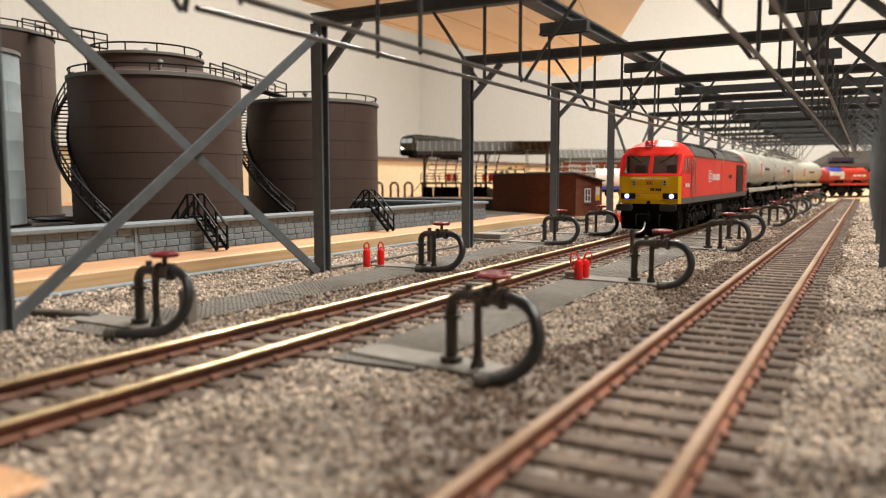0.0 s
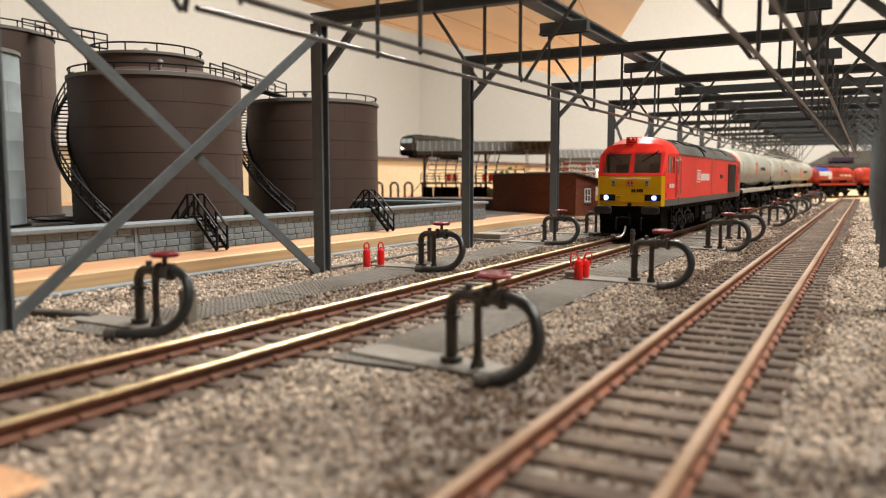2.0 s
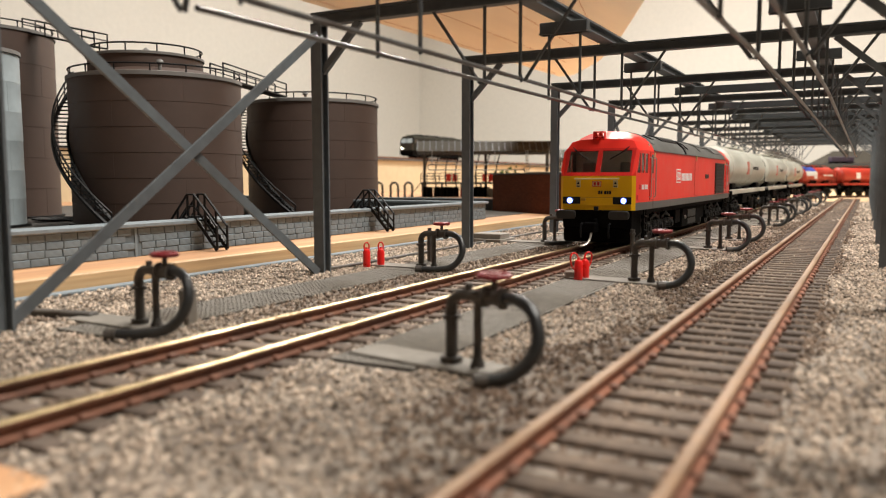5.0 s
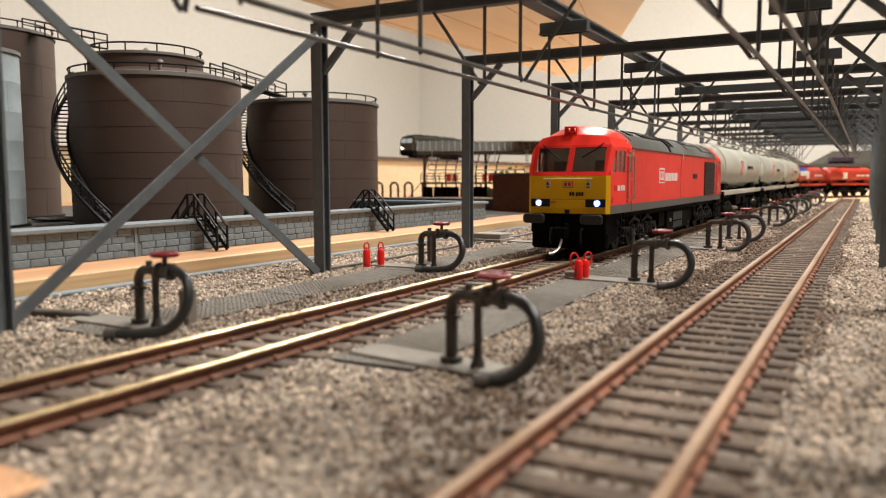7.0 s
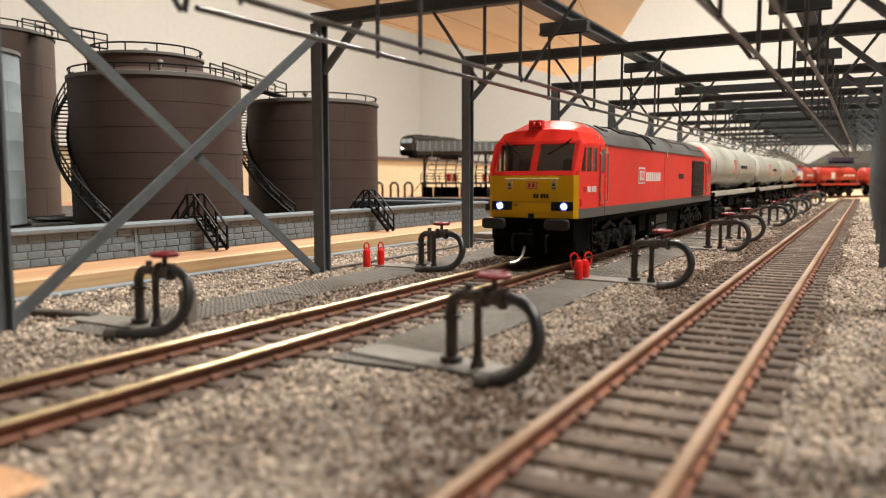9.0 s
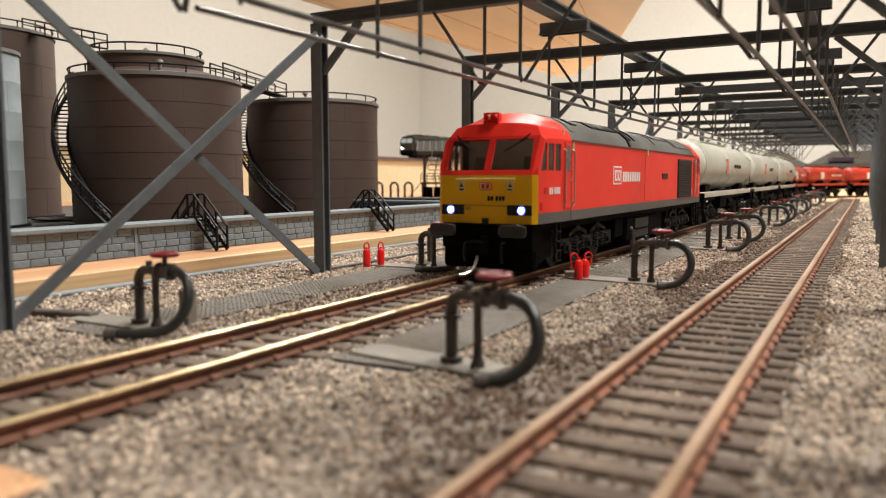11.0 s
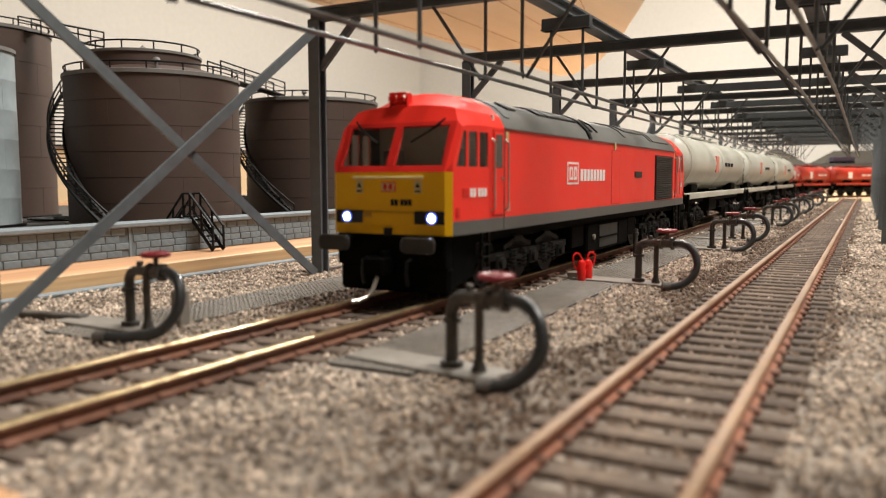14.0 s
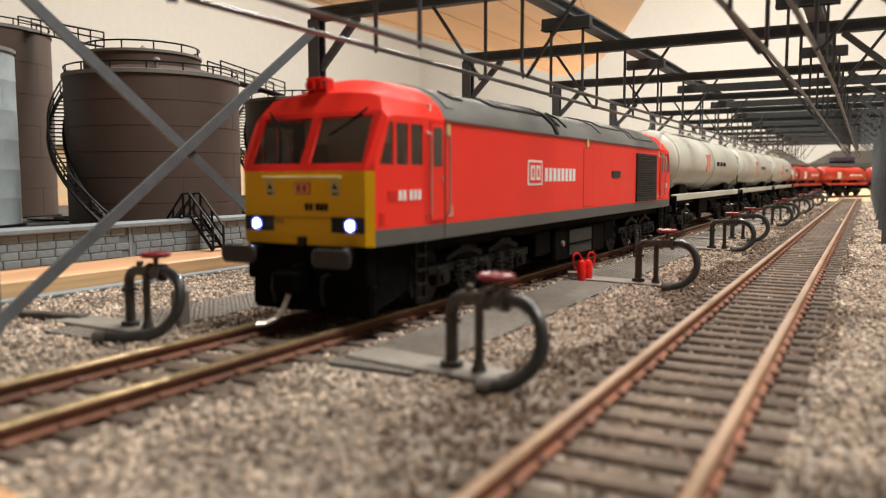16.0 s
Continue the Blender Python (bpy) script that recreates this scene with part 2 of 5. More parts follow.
def h_section(y0, y1, w, h, t, m, bm=None):
    """A rolled H-section run along y, set by m."""
    p = [(-w / 2, -h / 2), (w / 2, -h / 2), (w / 2, -h / 2 + t), (t / 2, -h / 2 + t), (t / 2, h / 2 - t), (w / 2, h / 2 - t),
         (w / 2, h / 2), (-w / 2, h / 2), (-w / 2, h / 2 - t), (-t / 2, h / 2 - t), (-t / 2, -h / 2 + t), (-w / 2, -h / 2 + t)]
    bm = bm or bmesh.new()
    old = set(bm.verts)
    extrude_profile(p, y0, y1, bm)
    bmesh.ops.transform(bm, verts=[v for v in bm.verts if v not in old], matrix=m)
    return bm


def lathe(profile, n=48, bm=None):
    """An (r, z) profile turned round z."""
    bm = bm or bmesh.new()
    rings = []
    for r, z in profile:
        rings.append([bm.verts.new((0, 0, z))] if r < 1e-6 else [bm.verts.new((r * math.cos(t), r * math.sin(t), z)) for t in (2 * math.pi * k / n for k in range(n))])
    for A, B in zip(rings, rings[1:]):
        for k in range(n):
            a0, a1, b0, b1 = A[k % len(A)], A[(k + 1) % len(A)], B[k % len(B)], B[(k + 1) % len(B)]
            bm.faces.new([v for i, v in enumerate((a0, a1, b1, b0)) if v not in (a0, a1, b1, b0)[:i]])
    return bm


# ---- room and ground ----
def room():
    x0, x1, y0, y1, z0, z1 = -1900, 1500, -1500, 3400, -900, 1300
    t = 60
    for name, b in (("wall_west", (x0 - t, x0, y0, y1, z0, z1)), ("wall_east", (x1, x1 + t, y0, y1, z0, z1)),
                    ("wall_north", (x0 - t, x1 + t, y1, y1 + t, z0, z1)), ("wall_south", (x0 - t, x1 + t, y0 - t, y0, z0, z1))):
        # walls out of view, and the ceiling, are dark to cut bounce
        dim = name in ("wall_south", "wall_east")
        tagged(part(name, box(*b), M_DIM_WALL if dim else M_WALL), "unseen room wall, dark brown to cut bounced light" if dim else "plain cream painted room wall", "wall", kind="structure")
    tagged(part("ceiling", box(x0 - t, x1 + t, y0 - t, y1 + t, z1, z1 + t), M_DIM_WALL), "unseen room ceiling, dark brown to cut bounced light", "ceiling", kind="structure")
    tagged(part("floor", box(x0 - t, x1 + t, y0 - t, y1 + t, z0 - t, z0), M_CARPET), "dark carpeted room floor", "floor", kind="structure")
    tagged(part("ground", box(-100, 700, -350, 2400, -40, -3.4), M_BALLAST_BED), "baseboard covered with brown-grey glued ballast", "ground", kind="structure")
    tagged(part("wooden_deck", box(-1000, -100.2, -350, 2400, -40, 1.6), M_WOOD), "bare pine baseboard beside the ballasted tracks", "board", kind="structure")
    tagged(part("deck_edge", box(-100, -97.6, -350, 1200, -3.3, 2.0, 0.4), M_PINE_EDGE), "pale sawn pine edge strip of the baseboard", "board edge", kind="structure")
    tagged(part("edge_trim", box(-97.4, -94, -350, 1200, -3.3, -2.2, 0.3), M_COPING), "thin pale grey strip along the board edge", "trim", kind="structure")


room()

TRACK_BEND, BEND_R = 1180.0, 438.0


def along(s):
    """Place and heading (degrees) of the train's track at s millimetres."""
    if s < TRACK_BEND:
        return 0.0, s, 0.0
    a = (s - TRACK_BEND) / BEND_R
    return BEND_R * (1 - math.cos(a)), TRACK_BEND + BEND_R * math.sin(a), -math.degrees(a)


def sweep(profile, stations, bm=None, off=0.0, way=along):
    """An (x, z) profile swept along a track."""
    bm = bm or bmesh.new()
    rings = []
    for s in stations:
        x, y, h = way(s)
        c, n = math.cos(math.radians(h)), math.sin(math.radians(h))
        rings.append([bm.verts.new((x + (px + off) * c, y + (px + off) * n, pz)) for px, pz in profile])
    k = len(profile)
    for A, B in zip(rings, rings[1:]):
        for i in range(k):
            bm.faces.new((A[i], A[(i + 1) % k], B[(i + 1) % k], B[i]))
    bm.faces.new(rings[0][::-1])
    bm.faces.new(rings[-1])
    return bm


RAIL_FOOT = [(-1.25, -2.6), (1.25, -2.6), (1.25, -2.2), (0.35, -1.9), (0.35, -0.95), (0.85, -0.7), (0.85, -0.25), (-0.85, -0.25), (-0.85, -0.7), (-0.35, -0.95), (-0.35, -1.9), (-1.25, -2.2)]
RAIL_HEAD = [(-0.85, -0.25), (0.85, -0.25), (0.78, -0.10), (0.62, 0.02), (0.35, 0.09), (0.0, 0.115), (-0.35, 0.09), (-0.62, 0.02), (-0.78, -0.10)]


def straight(x):
    def way(s):
        return x + 0.0032 * s, s, -0.18
    return way


def railway_track(way, start, end, label, head):
    t = thing("railway_track", P(0, 0, 0), label, "railway track", kind="structure")
    stations = [start, min(end, TRACK_BEND)] + [s for s in range(int(TRACK_BEND) + 40, int(end), 40)]
    stations = sorted({s for s in stations if s <= end})
    for side in (-8.95, 8.95):
        r = part("rail", sweep(RAIL_FOOT, stations, None, side, way), M_RAIL_SIDE if head is M_RAIL_TOP else M_RAIL_PALE, t, "rusty brown rail")
        part("rail_head", sweep(RAIL_HEAD, stations, None, side, way), head, r, "worn bare metal running surface", smooth=True)
    wood = M_SLEEPER if head is M_RAIL_TOP else M_SLEEPER_PALE
    sleeper = to_mesh("sleeper", box(-15, 15, -1.9, 1.9, -4.4, -2.62, 0.3), wood)
    chair = bmesh.new()
    for q in (-8.95, 8.95):
        for w in (-1, 1):
            box(q + w * 1.2 - 0.75, q + w * 1.2 + 0.75, -1.0, 1.0, -2.7, -1.75, 0.25, chair)
    chair = to_mesh("rail_chair", chair, M_RAIL_SIDE)
    s, n = start, 0
    rng = random.Random(5)
    while s < min(end, start + 7.6 * 150):
        x, y, h = way(s)
        ob = part("sleeper", sleeper, None, t, m=P(x + rng.uniform(-.3, .3), y, 0, h + rng.uniform(-.5, .5)))
        part("rail_chair", chair, None, ob)
        s += 7.6
    rest = bmesh.new()
    while s < end:
        x, y, h = way(s)
        old = set(rest.verts)
        box(-15, 15, -1.9, 1.9, -4.4, -2.62, 0, rest)
        bmesh.ops.transform(rest, verts=[v for v in rest.verts if v not in old], matrix=Matrix.Translation((x, y, 0)) @ Matrix.Rotation(math.radians(h), 4, "Z"))
        s += 7.6
    if rest.verts:
        tagged(part("far_sleepers", rest, wood, t), kind="stuff")
    else:
        rest.free()
    return t


railway_track(along, -60, 2500, "railway track with shiny rail tops on dark sleepers", M_RAIL_TOP)
railway_track(straight(74.5), -20, 1320, "railway track with rusty rails on weathered sleepers", M_RAIL_DULL)


def ballast():
    """Loose stone chips glued over the bed, thick between the tracks and thin between the sleepers."""
    rng = np.random.default_rng(3)
    pts = []
    for (x0, x1, y0, y1, n, size) in ((-96, 112, -25, 20, 9000, 0.72), (-96, 112, 20, 330, 66000, 0.7), (-96, 118, 330, 620, 24000, 0.95), (-96, 130, 620, 1150, 9000, 1.9), (112, 210, 50, 620, 30000, 0.95)):
        x, y = rng.uniform(x0, x1, n), rng.uniform(y0, y1, n)
        pts.append(np.stack([x, y, rng.uniform(0.55, 1.25, n) * size], 1))
    p = np.concatenate(pts)
    x, y = p[:, 0], p[:, 1]
    x2 = 74.5 + 0.0032 * y
    in1, in2 = np.abs(x) < 14.5, np.abs(x - x2) < 14.5
    rail = (np.abs(np.abs(x) - 8.95) < 1.7) | (np.abs(np.abs(x - x2) - 8.95) < 1.7)
    plate = ((x > 15.5) & (x < 34) & (y > 104)) | ((x > -52) & (x < -33) & (y > 100))
    gap1 = np.abs(((y + 60) % 7.6) - 3.8) < 1.6
    gap2 = np.abs(((y + 20) % 7.6) - 3.8) < 1.6
    keep = ~rail & ~plate & ~(in1 & ~gap1) & ~(in2 & ~gap2)
    keep &= ~(in2 & (rng.random(len(x)) < 0.25))
    p, in_t = p[keep], (in1 | in2)[keep]
    n = len(p)
    base = np.array([(1, 0, 0), (0, 1, 0), (-1, 0, 0), (0, -1, 0), (0, 0, 0.8), (0, 0, -0.8)], float)
    v = base[None] * rng.uniform(0.6, 1.25, (n, 6, 1)) * p[:, 2][:, None, None] * 0.8
    ang = rng.uniform(0, 6.28, n)
    c, s = np.cos(ang)[:, None], np.sin(ang)[:, None]
    vx, vy = v[:, :, 0] * c - v[:, :, 1] * s, v[:, :, 0] * s + v[:, :, 1] * c
    z = np.where(in_t, -3.25, -3.1) + rng.uniform(-0.35, 0.35, n)
    v = np.stack([vx + p[:, 0][:, None], vy + p[:, 1][:, None], v[:, :, 2] + z[:, None]], 2).reshape(-1, 3) * K
    f0 = np.array([(0, 1, 4), (1, 2, 4), (2, 3, 4), (3, 0, 4), (1, 0, 5), (2, 1, 5), (3, 2, 5), (0, 3, 5)])
    d = p[:, 0] - (74.5 + 0.0032 * p[:, 1])
    wander = 5 * np.sin(p[:, 1] / 23.0) + 3 * np.sin(p[:, 1] / 7.0 + p[:, 0] / 9.0)
    browner = (d > -25 + wander) & (d < 17 + 0.4 * wander) & (rng.random(n) < 0.93)
    # a strip left of the train's track is darker brown too
    browner |= (p[:, 0] > -33) & (p[:, 0] < -13) & (p[:, 1] > 140) & (rng.random(n) < 0.55)
    browner |= (np.abs(p[:, 0]) < 13) & (rng.random(n) < 0.5)
    for name, which, m, label in (("ballast", ~browner, M_STONE, "loose beige and grey stone ballast around the tracks"),
                                  ("dirty_ballast", browner, M_STONE_BROWN, "darker brown stone ballast along and beside the sleepers")):
        k = int(which.sum())
        vv = v.reshape(n, 6, 3)[which].reshape(-1, 3)
        f = (f0[None] + np.arange(k)[:, None, None] * 6).reshape(-1, 3)
        me = bpy.data.meshes.new(name)
        me.from_pydata(vv.tolist(), [], f.tolist())
        me.materials.append(m)
        tagged(new(name, me), label, "ballast", kind="stuff")


ballast()

# ---- loading gantry ----
FRAMES = [93, 208, 314, 427, 540, 655, 770, 885, 1000, 1115, 1230, 1345]
X_LEFT, X_RIGHT, EAVES = -61.5, 106.5, 84.0
MID = (X_LEFT + X_RIGHT) / 2


def gantry_frame(y, left=0.0):
    t = thing("gantry_frame", P(0, y, 0), "grey painted steel portal frame over both tracks", "gantry frame", "gantry frames")
    for x in (X_LEFT + left, X_RIGHT):
        b = h_section(-3.6, EAVES - 4.2, 4.1, 4.1, 0.7, Matrix.Translation((x, 0, 0)) @ Matrix.Rotation(math.pi / 2, 4, "X"))
        part("post", b, M_STEEL, t)
    b = h_section(X_LEFT + left - 2.2, X_RIGHT + 2.2, 3.6, 4.2, 0.7, Matrix.Translation((0, 0, EAVES - 2.1)) @ Matrix.Rotation(-math.pi / 2, 4, "Z"))
    part("crossbeam", b, M_STEEL_DARK, t)
    part("knee_brace", beam((X_LEFT + left + 1.5, 0, 64.5), (X_LEFT + left + 16.5, 0, EAVES - 4.2), 1.8, 2.2), M_STEEL, t)
    part("knee_brace", beam((X_RIGHT - 1.5, 0, 64.5), (X_RIGHT - 19, 0, EAVES - 4.2), 1.8, 2.2), M_STEEL, t)
    return t


gantry_frame(FRAMES[0], 1.8)
gantry_frame(FRAMES[1], -2.0)
third_frame = gantry_frame(FRAMES[2])
for fy in FRAMES[3:]:
    copy_thing(third_frame, P(0, fy, 0))


def cross_bracing(y0, y1, x):
    t = thing("cross_bracing", P(0, 0, 0), "flat grey steel cross brace between two gantry posts", "bracing", "cross braces")
    part("brace_bar", beam((x - 0.6, y0, 76), (x - 0.6, y1, -2.6), 0.9, 2.7), M_STEEL, t)
    part("brace_bar", beam((x + 0.6, y0, -2.6), (x + 0.6, y1, 76), 0.9, 2.7), M_STEEL, t)
    return t


cross_bracing(94.5, 203.5, X_LEFT)
cross_bracing(542.5, 652.5, X_LEFT)
cross_bracing(542.5, 652.5, X_RIGHT)

for px in (3.5, 79.0):
    b = h_section(60, 1350, 5.6, 4.0, 0.7, Matrix.Translation((px, 0, EAVES + 2.05)))
    tagged(part("purlin", b, M_STEEL), "long grey steel roof beam lying across the gantry frames", "beam", "roof beams")


def pipe_run(x, other, name_label):
    """A service pipe slung under the frames by wire hangers; other: +1 or -1, the side of its slanting stay."""
    t = thing("service_pipe", P(x, 0, 58 if x < 40 else 59.6), name_label, "pipe", "hanging pipes")
    lean = 0.0 if x < 40 else -2.2
    part("pipe", tube([(lean, 95, 0), (0, 208, 0), (-lean * 0.6, 314, -0.3), (-lean * 0.6, 1225, -0.3)], 0.6, 10), M_PIPE, t)
    for i, fy in enumerate(FRAMES):
        r = 0.55
        b = tube([(0, fy - 0.2, EAVES - 62), (0, fy - 0.2, 1.2), (other * 0.6, fy - 0.2, -0.9), (other * 1.5, fy - 0.2, -0.6), (other * 17.5, fy - 0.2, EAVES - 62)], r, 6)
        part("hanger_wire", b, M_STEEL_DARK, t)
        if i + 1 < len(FRAMES):
            m = (fy + FRAMES[i + 1]) / 2
            part("hanger_rod", cyl((0, m, -1.0), (0, m, 22.0), 0.5, 6), M_STEEL_DARK, t)
    return t


for px, side in ((-2, -1), (9.5, 1), (74.0, -1), (84.8, 1)):
    pipe_run(px, side, "thin grey service pipe hung on wire hangers below the frames")

for i in range(3, len(FRAMES) - 1):
    m = (FRAMES[i] + FRAMES[i + 1]) / 2
    b = box(-5.2, 108.0, -1.7, 1.7, 79.6, 83.98, 0.25)
    box(-5.2, 108.0, -2.2, 2.2, 79.6, 80.1, 0, b)
    tagged(part("hanger_beam", b, M_STEEL_DARK, m=P(0, m, 0)), "long dark steel channel spanning both tracks under the roof", "beam", "hanger beams")
for px in (3.6, 79.2):
    for i in range(3):
        m = (FRAMES[i] + FRAMES[i + 1]) / 2
        b = box(-8.8, 8.8, -1.6, 1.6, 79.8, 84.0, 0.25)
        box(-8.8, 8.8, -2.2, 2.2, 79.8, 80.3, 0, b)
        tagged(part("hanger_bracket", b, M_STEEL_DARK, m=P(px, m, 0)), "short dark steel channel carrying the pipe hangers", "bracket", "hanger brackets")


# ---- train ----
def rounded(w, h, r, n=4):
    pts = []
    for cx, cz, a0 in ((w - r, h - r, 0), (-w + r, h - r, 90), (-w + r, -h + r, 180), (w - r, -h + r, 270)):
        for k in range(n + 1):
            a = math.radians(a0 + 90 * k / n)
            pts.append((cx + r * math.cos(a), cz + r * math.sin(a)))
    return pts


def plate(x, y0, y1, z0, z1, proud=0.2, bevel=0.0):
    """A thin plate standing out of the side x (sign of x: which side)."""
    s = 1 if x > 0 else -1
    return box(min(x, x + s * proud), max(x, x + s * proud), y0, y1, z0, z1, bevel)


ROOF = [(17.2, 41.0), (15.8, 43.8), (13.0, 46.4), (9.0, 48.4), (4.5, 49.5), (0.0, 49.8)]


def ring(bm, y, half):
    right = [bm.verts.new((x, y, z)) for x, z in half]
    left = [bm.verts.new((-x, y, z)) for x, z in half[:-1]]
    return right + left[::-1]


def loft(bm, rings, pick):
    for A, B in zip(rings, rings[1:]):
        for k in range(len(A) - 1):
            q = [A[k], A[k + 1], B[k + 1], B[k]]
            f = bm.faces.new(q)
            f.material_index = pick(f)


def cab_shell():
    """The raked cab end, its nose at y = 0, open where the windscreen and the side windows sit."""
    bm = bmesh.new()
    def st(y, hb, up):
        return ring(bm, y, [(hb, 15.7), (hb, 18.9), (hb, 30.0)] + up)
    flat = (14.6, 10.6, 6.0, 3.0, 0)
    rings = [
        st(0.0, 14.8, [(14.8, 30.02)] + [(q, 30.02) for q in flat]),
        st(1.3, 16.2, [(16.2, 32.3)] + [(q, 32.5) for q in flat]),
        st(5.6, 16.48, [(16.48, 40.3)] + [(q, 41.6) for q in (15.2, 10.6, 6.0, 3.0, 0)]),
        st(7.6, 16.61, [(16.61, 40.8), (13.5, 44.6), (10.6, 45.3), (7.2, 45.6), (3.6, 45.75), (0, 45.8)]),
        st(16.5, 17.2, [(17.2, 41.0), (15.3, 44.2), (12.5, 46.7), (8.5, 48.4), (4.0, 49.2), (0, 49.4)]),
        st(26.8, 17.2, ROOF)]
    n = len(rings[0])
    for i, (A, B) in enumerate(zip(rings, rings[1:])):
        for k in range(n - 1):
            side = k in (2, n - 4)
            screen = 4 <= k <= n - 6
            if (i >= 1 and side) or (i <= 1 and screen):
                continue
            f = bm.faces.new((A[k], A[k + 1], B[k + 1], B[k]))
            c = f.calc_center_median()
            f.material_index = 1 if c.y < 1.2 and c.z < 30 else (2 if c.z < 18.9 else 0)
    front = bm.faces.new([rings[0][i] for i in (0, 1, 2, n - 3, n - 2, n - 1)])
    front.material_index = 1
    return bm


def prism(outline, x0, x1, bm=None):
    """A (y, z) outline given thickness from x0 to x1."""
    bm = bm or bmesh.new()
    A = [bm.verts.new((x0, y, z)) for y, z in outline]
    B = [bm.verts.new((x1, y, z)) for y, z in outline]
    n = len(outline)
    for k in range(n):
        bm.faces.new((A[k], A[(k + 1) % n], B[(k + 1) % n], B[k]))
    bm.faces.new(A[::-1])
    bm.faces.new(B)
    return bm


SIDE_LIGHTS = [[(2.9, 31.3), (7.2, 31.3), (7.2, 39.4), (6.0, 39.4)], [(8.2, 31.3), (12.2, 31.3), (12.2, 39.4), (8.2, 39.4)],
               [(13.2, 31.3), (17.4, 31.3), (17.4, 39.4), (13.2, 39.4)]]


def tuck(bm):
    """Draws a cab side in towards the nose, as the cab tapers."""
    for v in bm.verts:
        inset = max(0.0, (16.5 - v.co.y) / 15.2)
        v.co.x -= inset if v.co.x > 0 else -inset
    return bm


def side_frame_panel(s, x0=16.85, x1=17.2):
    """The cab side round its three windows."""
    bm = bmesh.new()
    for outline in ([(1.3, 30), (16.5, 30), (16.5, 31.3), (13.2, 31.3), (12.2, 31.3), (8.2, 31.3), (7.2, 31.3), (2.9, 31.3), (1.3, 31.3)],
                    [(16.5, 30), (26.8, 30), (26.8, 31.3), (17.4, 31.3), (16.5, 31.3)],
                    [(1.3, 31.3), (2.9, 31.3), (6.0, 39.4), (5.12, 39.4), (1.3, 32.3)],
                    [(7.2, 31.3), (8.2, 31.3), (8.2, 39.4), (7.2, 39.4)], [(12.2, 31.3), (13.2, 31.3), (13.2, 39.4), (12.2, 39.4)],
                    [(17.4, 31.3), (26.8, 31.3), (26.8, 39.4), (17.4, 39.4)],
                    [(5.12, 39.4), (6.0, 39.4), (7.2, 39.4), (8.2, 39.4), (12.2, 39.4), (13.2, 39.4), (16.5, 39.4), (16.5, 41), (7.6, 40.8), (5.6, 40.3)],
                    [(16.5, 39.4), (17.4, 39.4), (26.8, 39.4), (26.8, 41), (16.5, 41)]):
        prism(outline, s * x0, s * x1, bm)
    bmesh.ops.remove_doubles(bm, verts=bm.verts, dist=0.01)
    return tuck(bm)


def rake(z):
    """The windscreen's plane: y at height z."""
    return (z - 30.0) * 5.6 / 11.6


def screen_pane(xa, xb, xc, xd, z0, z1, proud, bm=None, base=0.0):
    """A plate on the windscreen: xa..xb along its foot, xc..xd along its head."""
    bm = bm or bmesh.new()
    rows = []
    for out in (base, proud):
        n = Vector((0, -0.9, 0.43)) * out
        rows.append([bm.verts.new(Vector((x, rake(z), z)) + n) for x, z in ((xa, z0), (xb, z0), (xd, z1), (xc, z1))])
    A, B = rows
    for k in range(4):
        bm.faces.new((A[k], A[(k + 1) % 4], B[(k + 1) % 4], B[k]))
    bm.faces.new(A[::-1])
    bm.faces.new(B)
    return bm


def wheelset(parent, y, r, label="dark steel wheel"):
    ob = new("wheelset", to_mesh("wheelset", cyl((-9, 0, 0), (9, 0, 0), 1.1, 8), M_BLACK_UNDER))
    ob.parent = parent
    ob.matrix_basis = P(0, y, r)
    for x in (-8.9, 8.9):
        b = cyl((x - 1.1, 0, 0), (x + 1.1, 0, 0), r, 24)
        s = 1 if x > 0 else -1
        cyl((x - s * 1.1, 0, 0), (x - s * 1.7, 0, 0), r + 0.7, 24, bm=b)
        for k in range(6):
            a = k * math.pi / 3
            cyl((x + s * 1.05, 0.62 * r * math.cos(a), 0.62 * r * math.sin(a)), (x + s * 1.4, 0.62 * r * math.cos(a), 0.62 * r * math.sin(a)), 0.5, 6, bm=b)
        part("wheel", b, M_WHEEL, ob, label)
    return ob


WHEELS = []


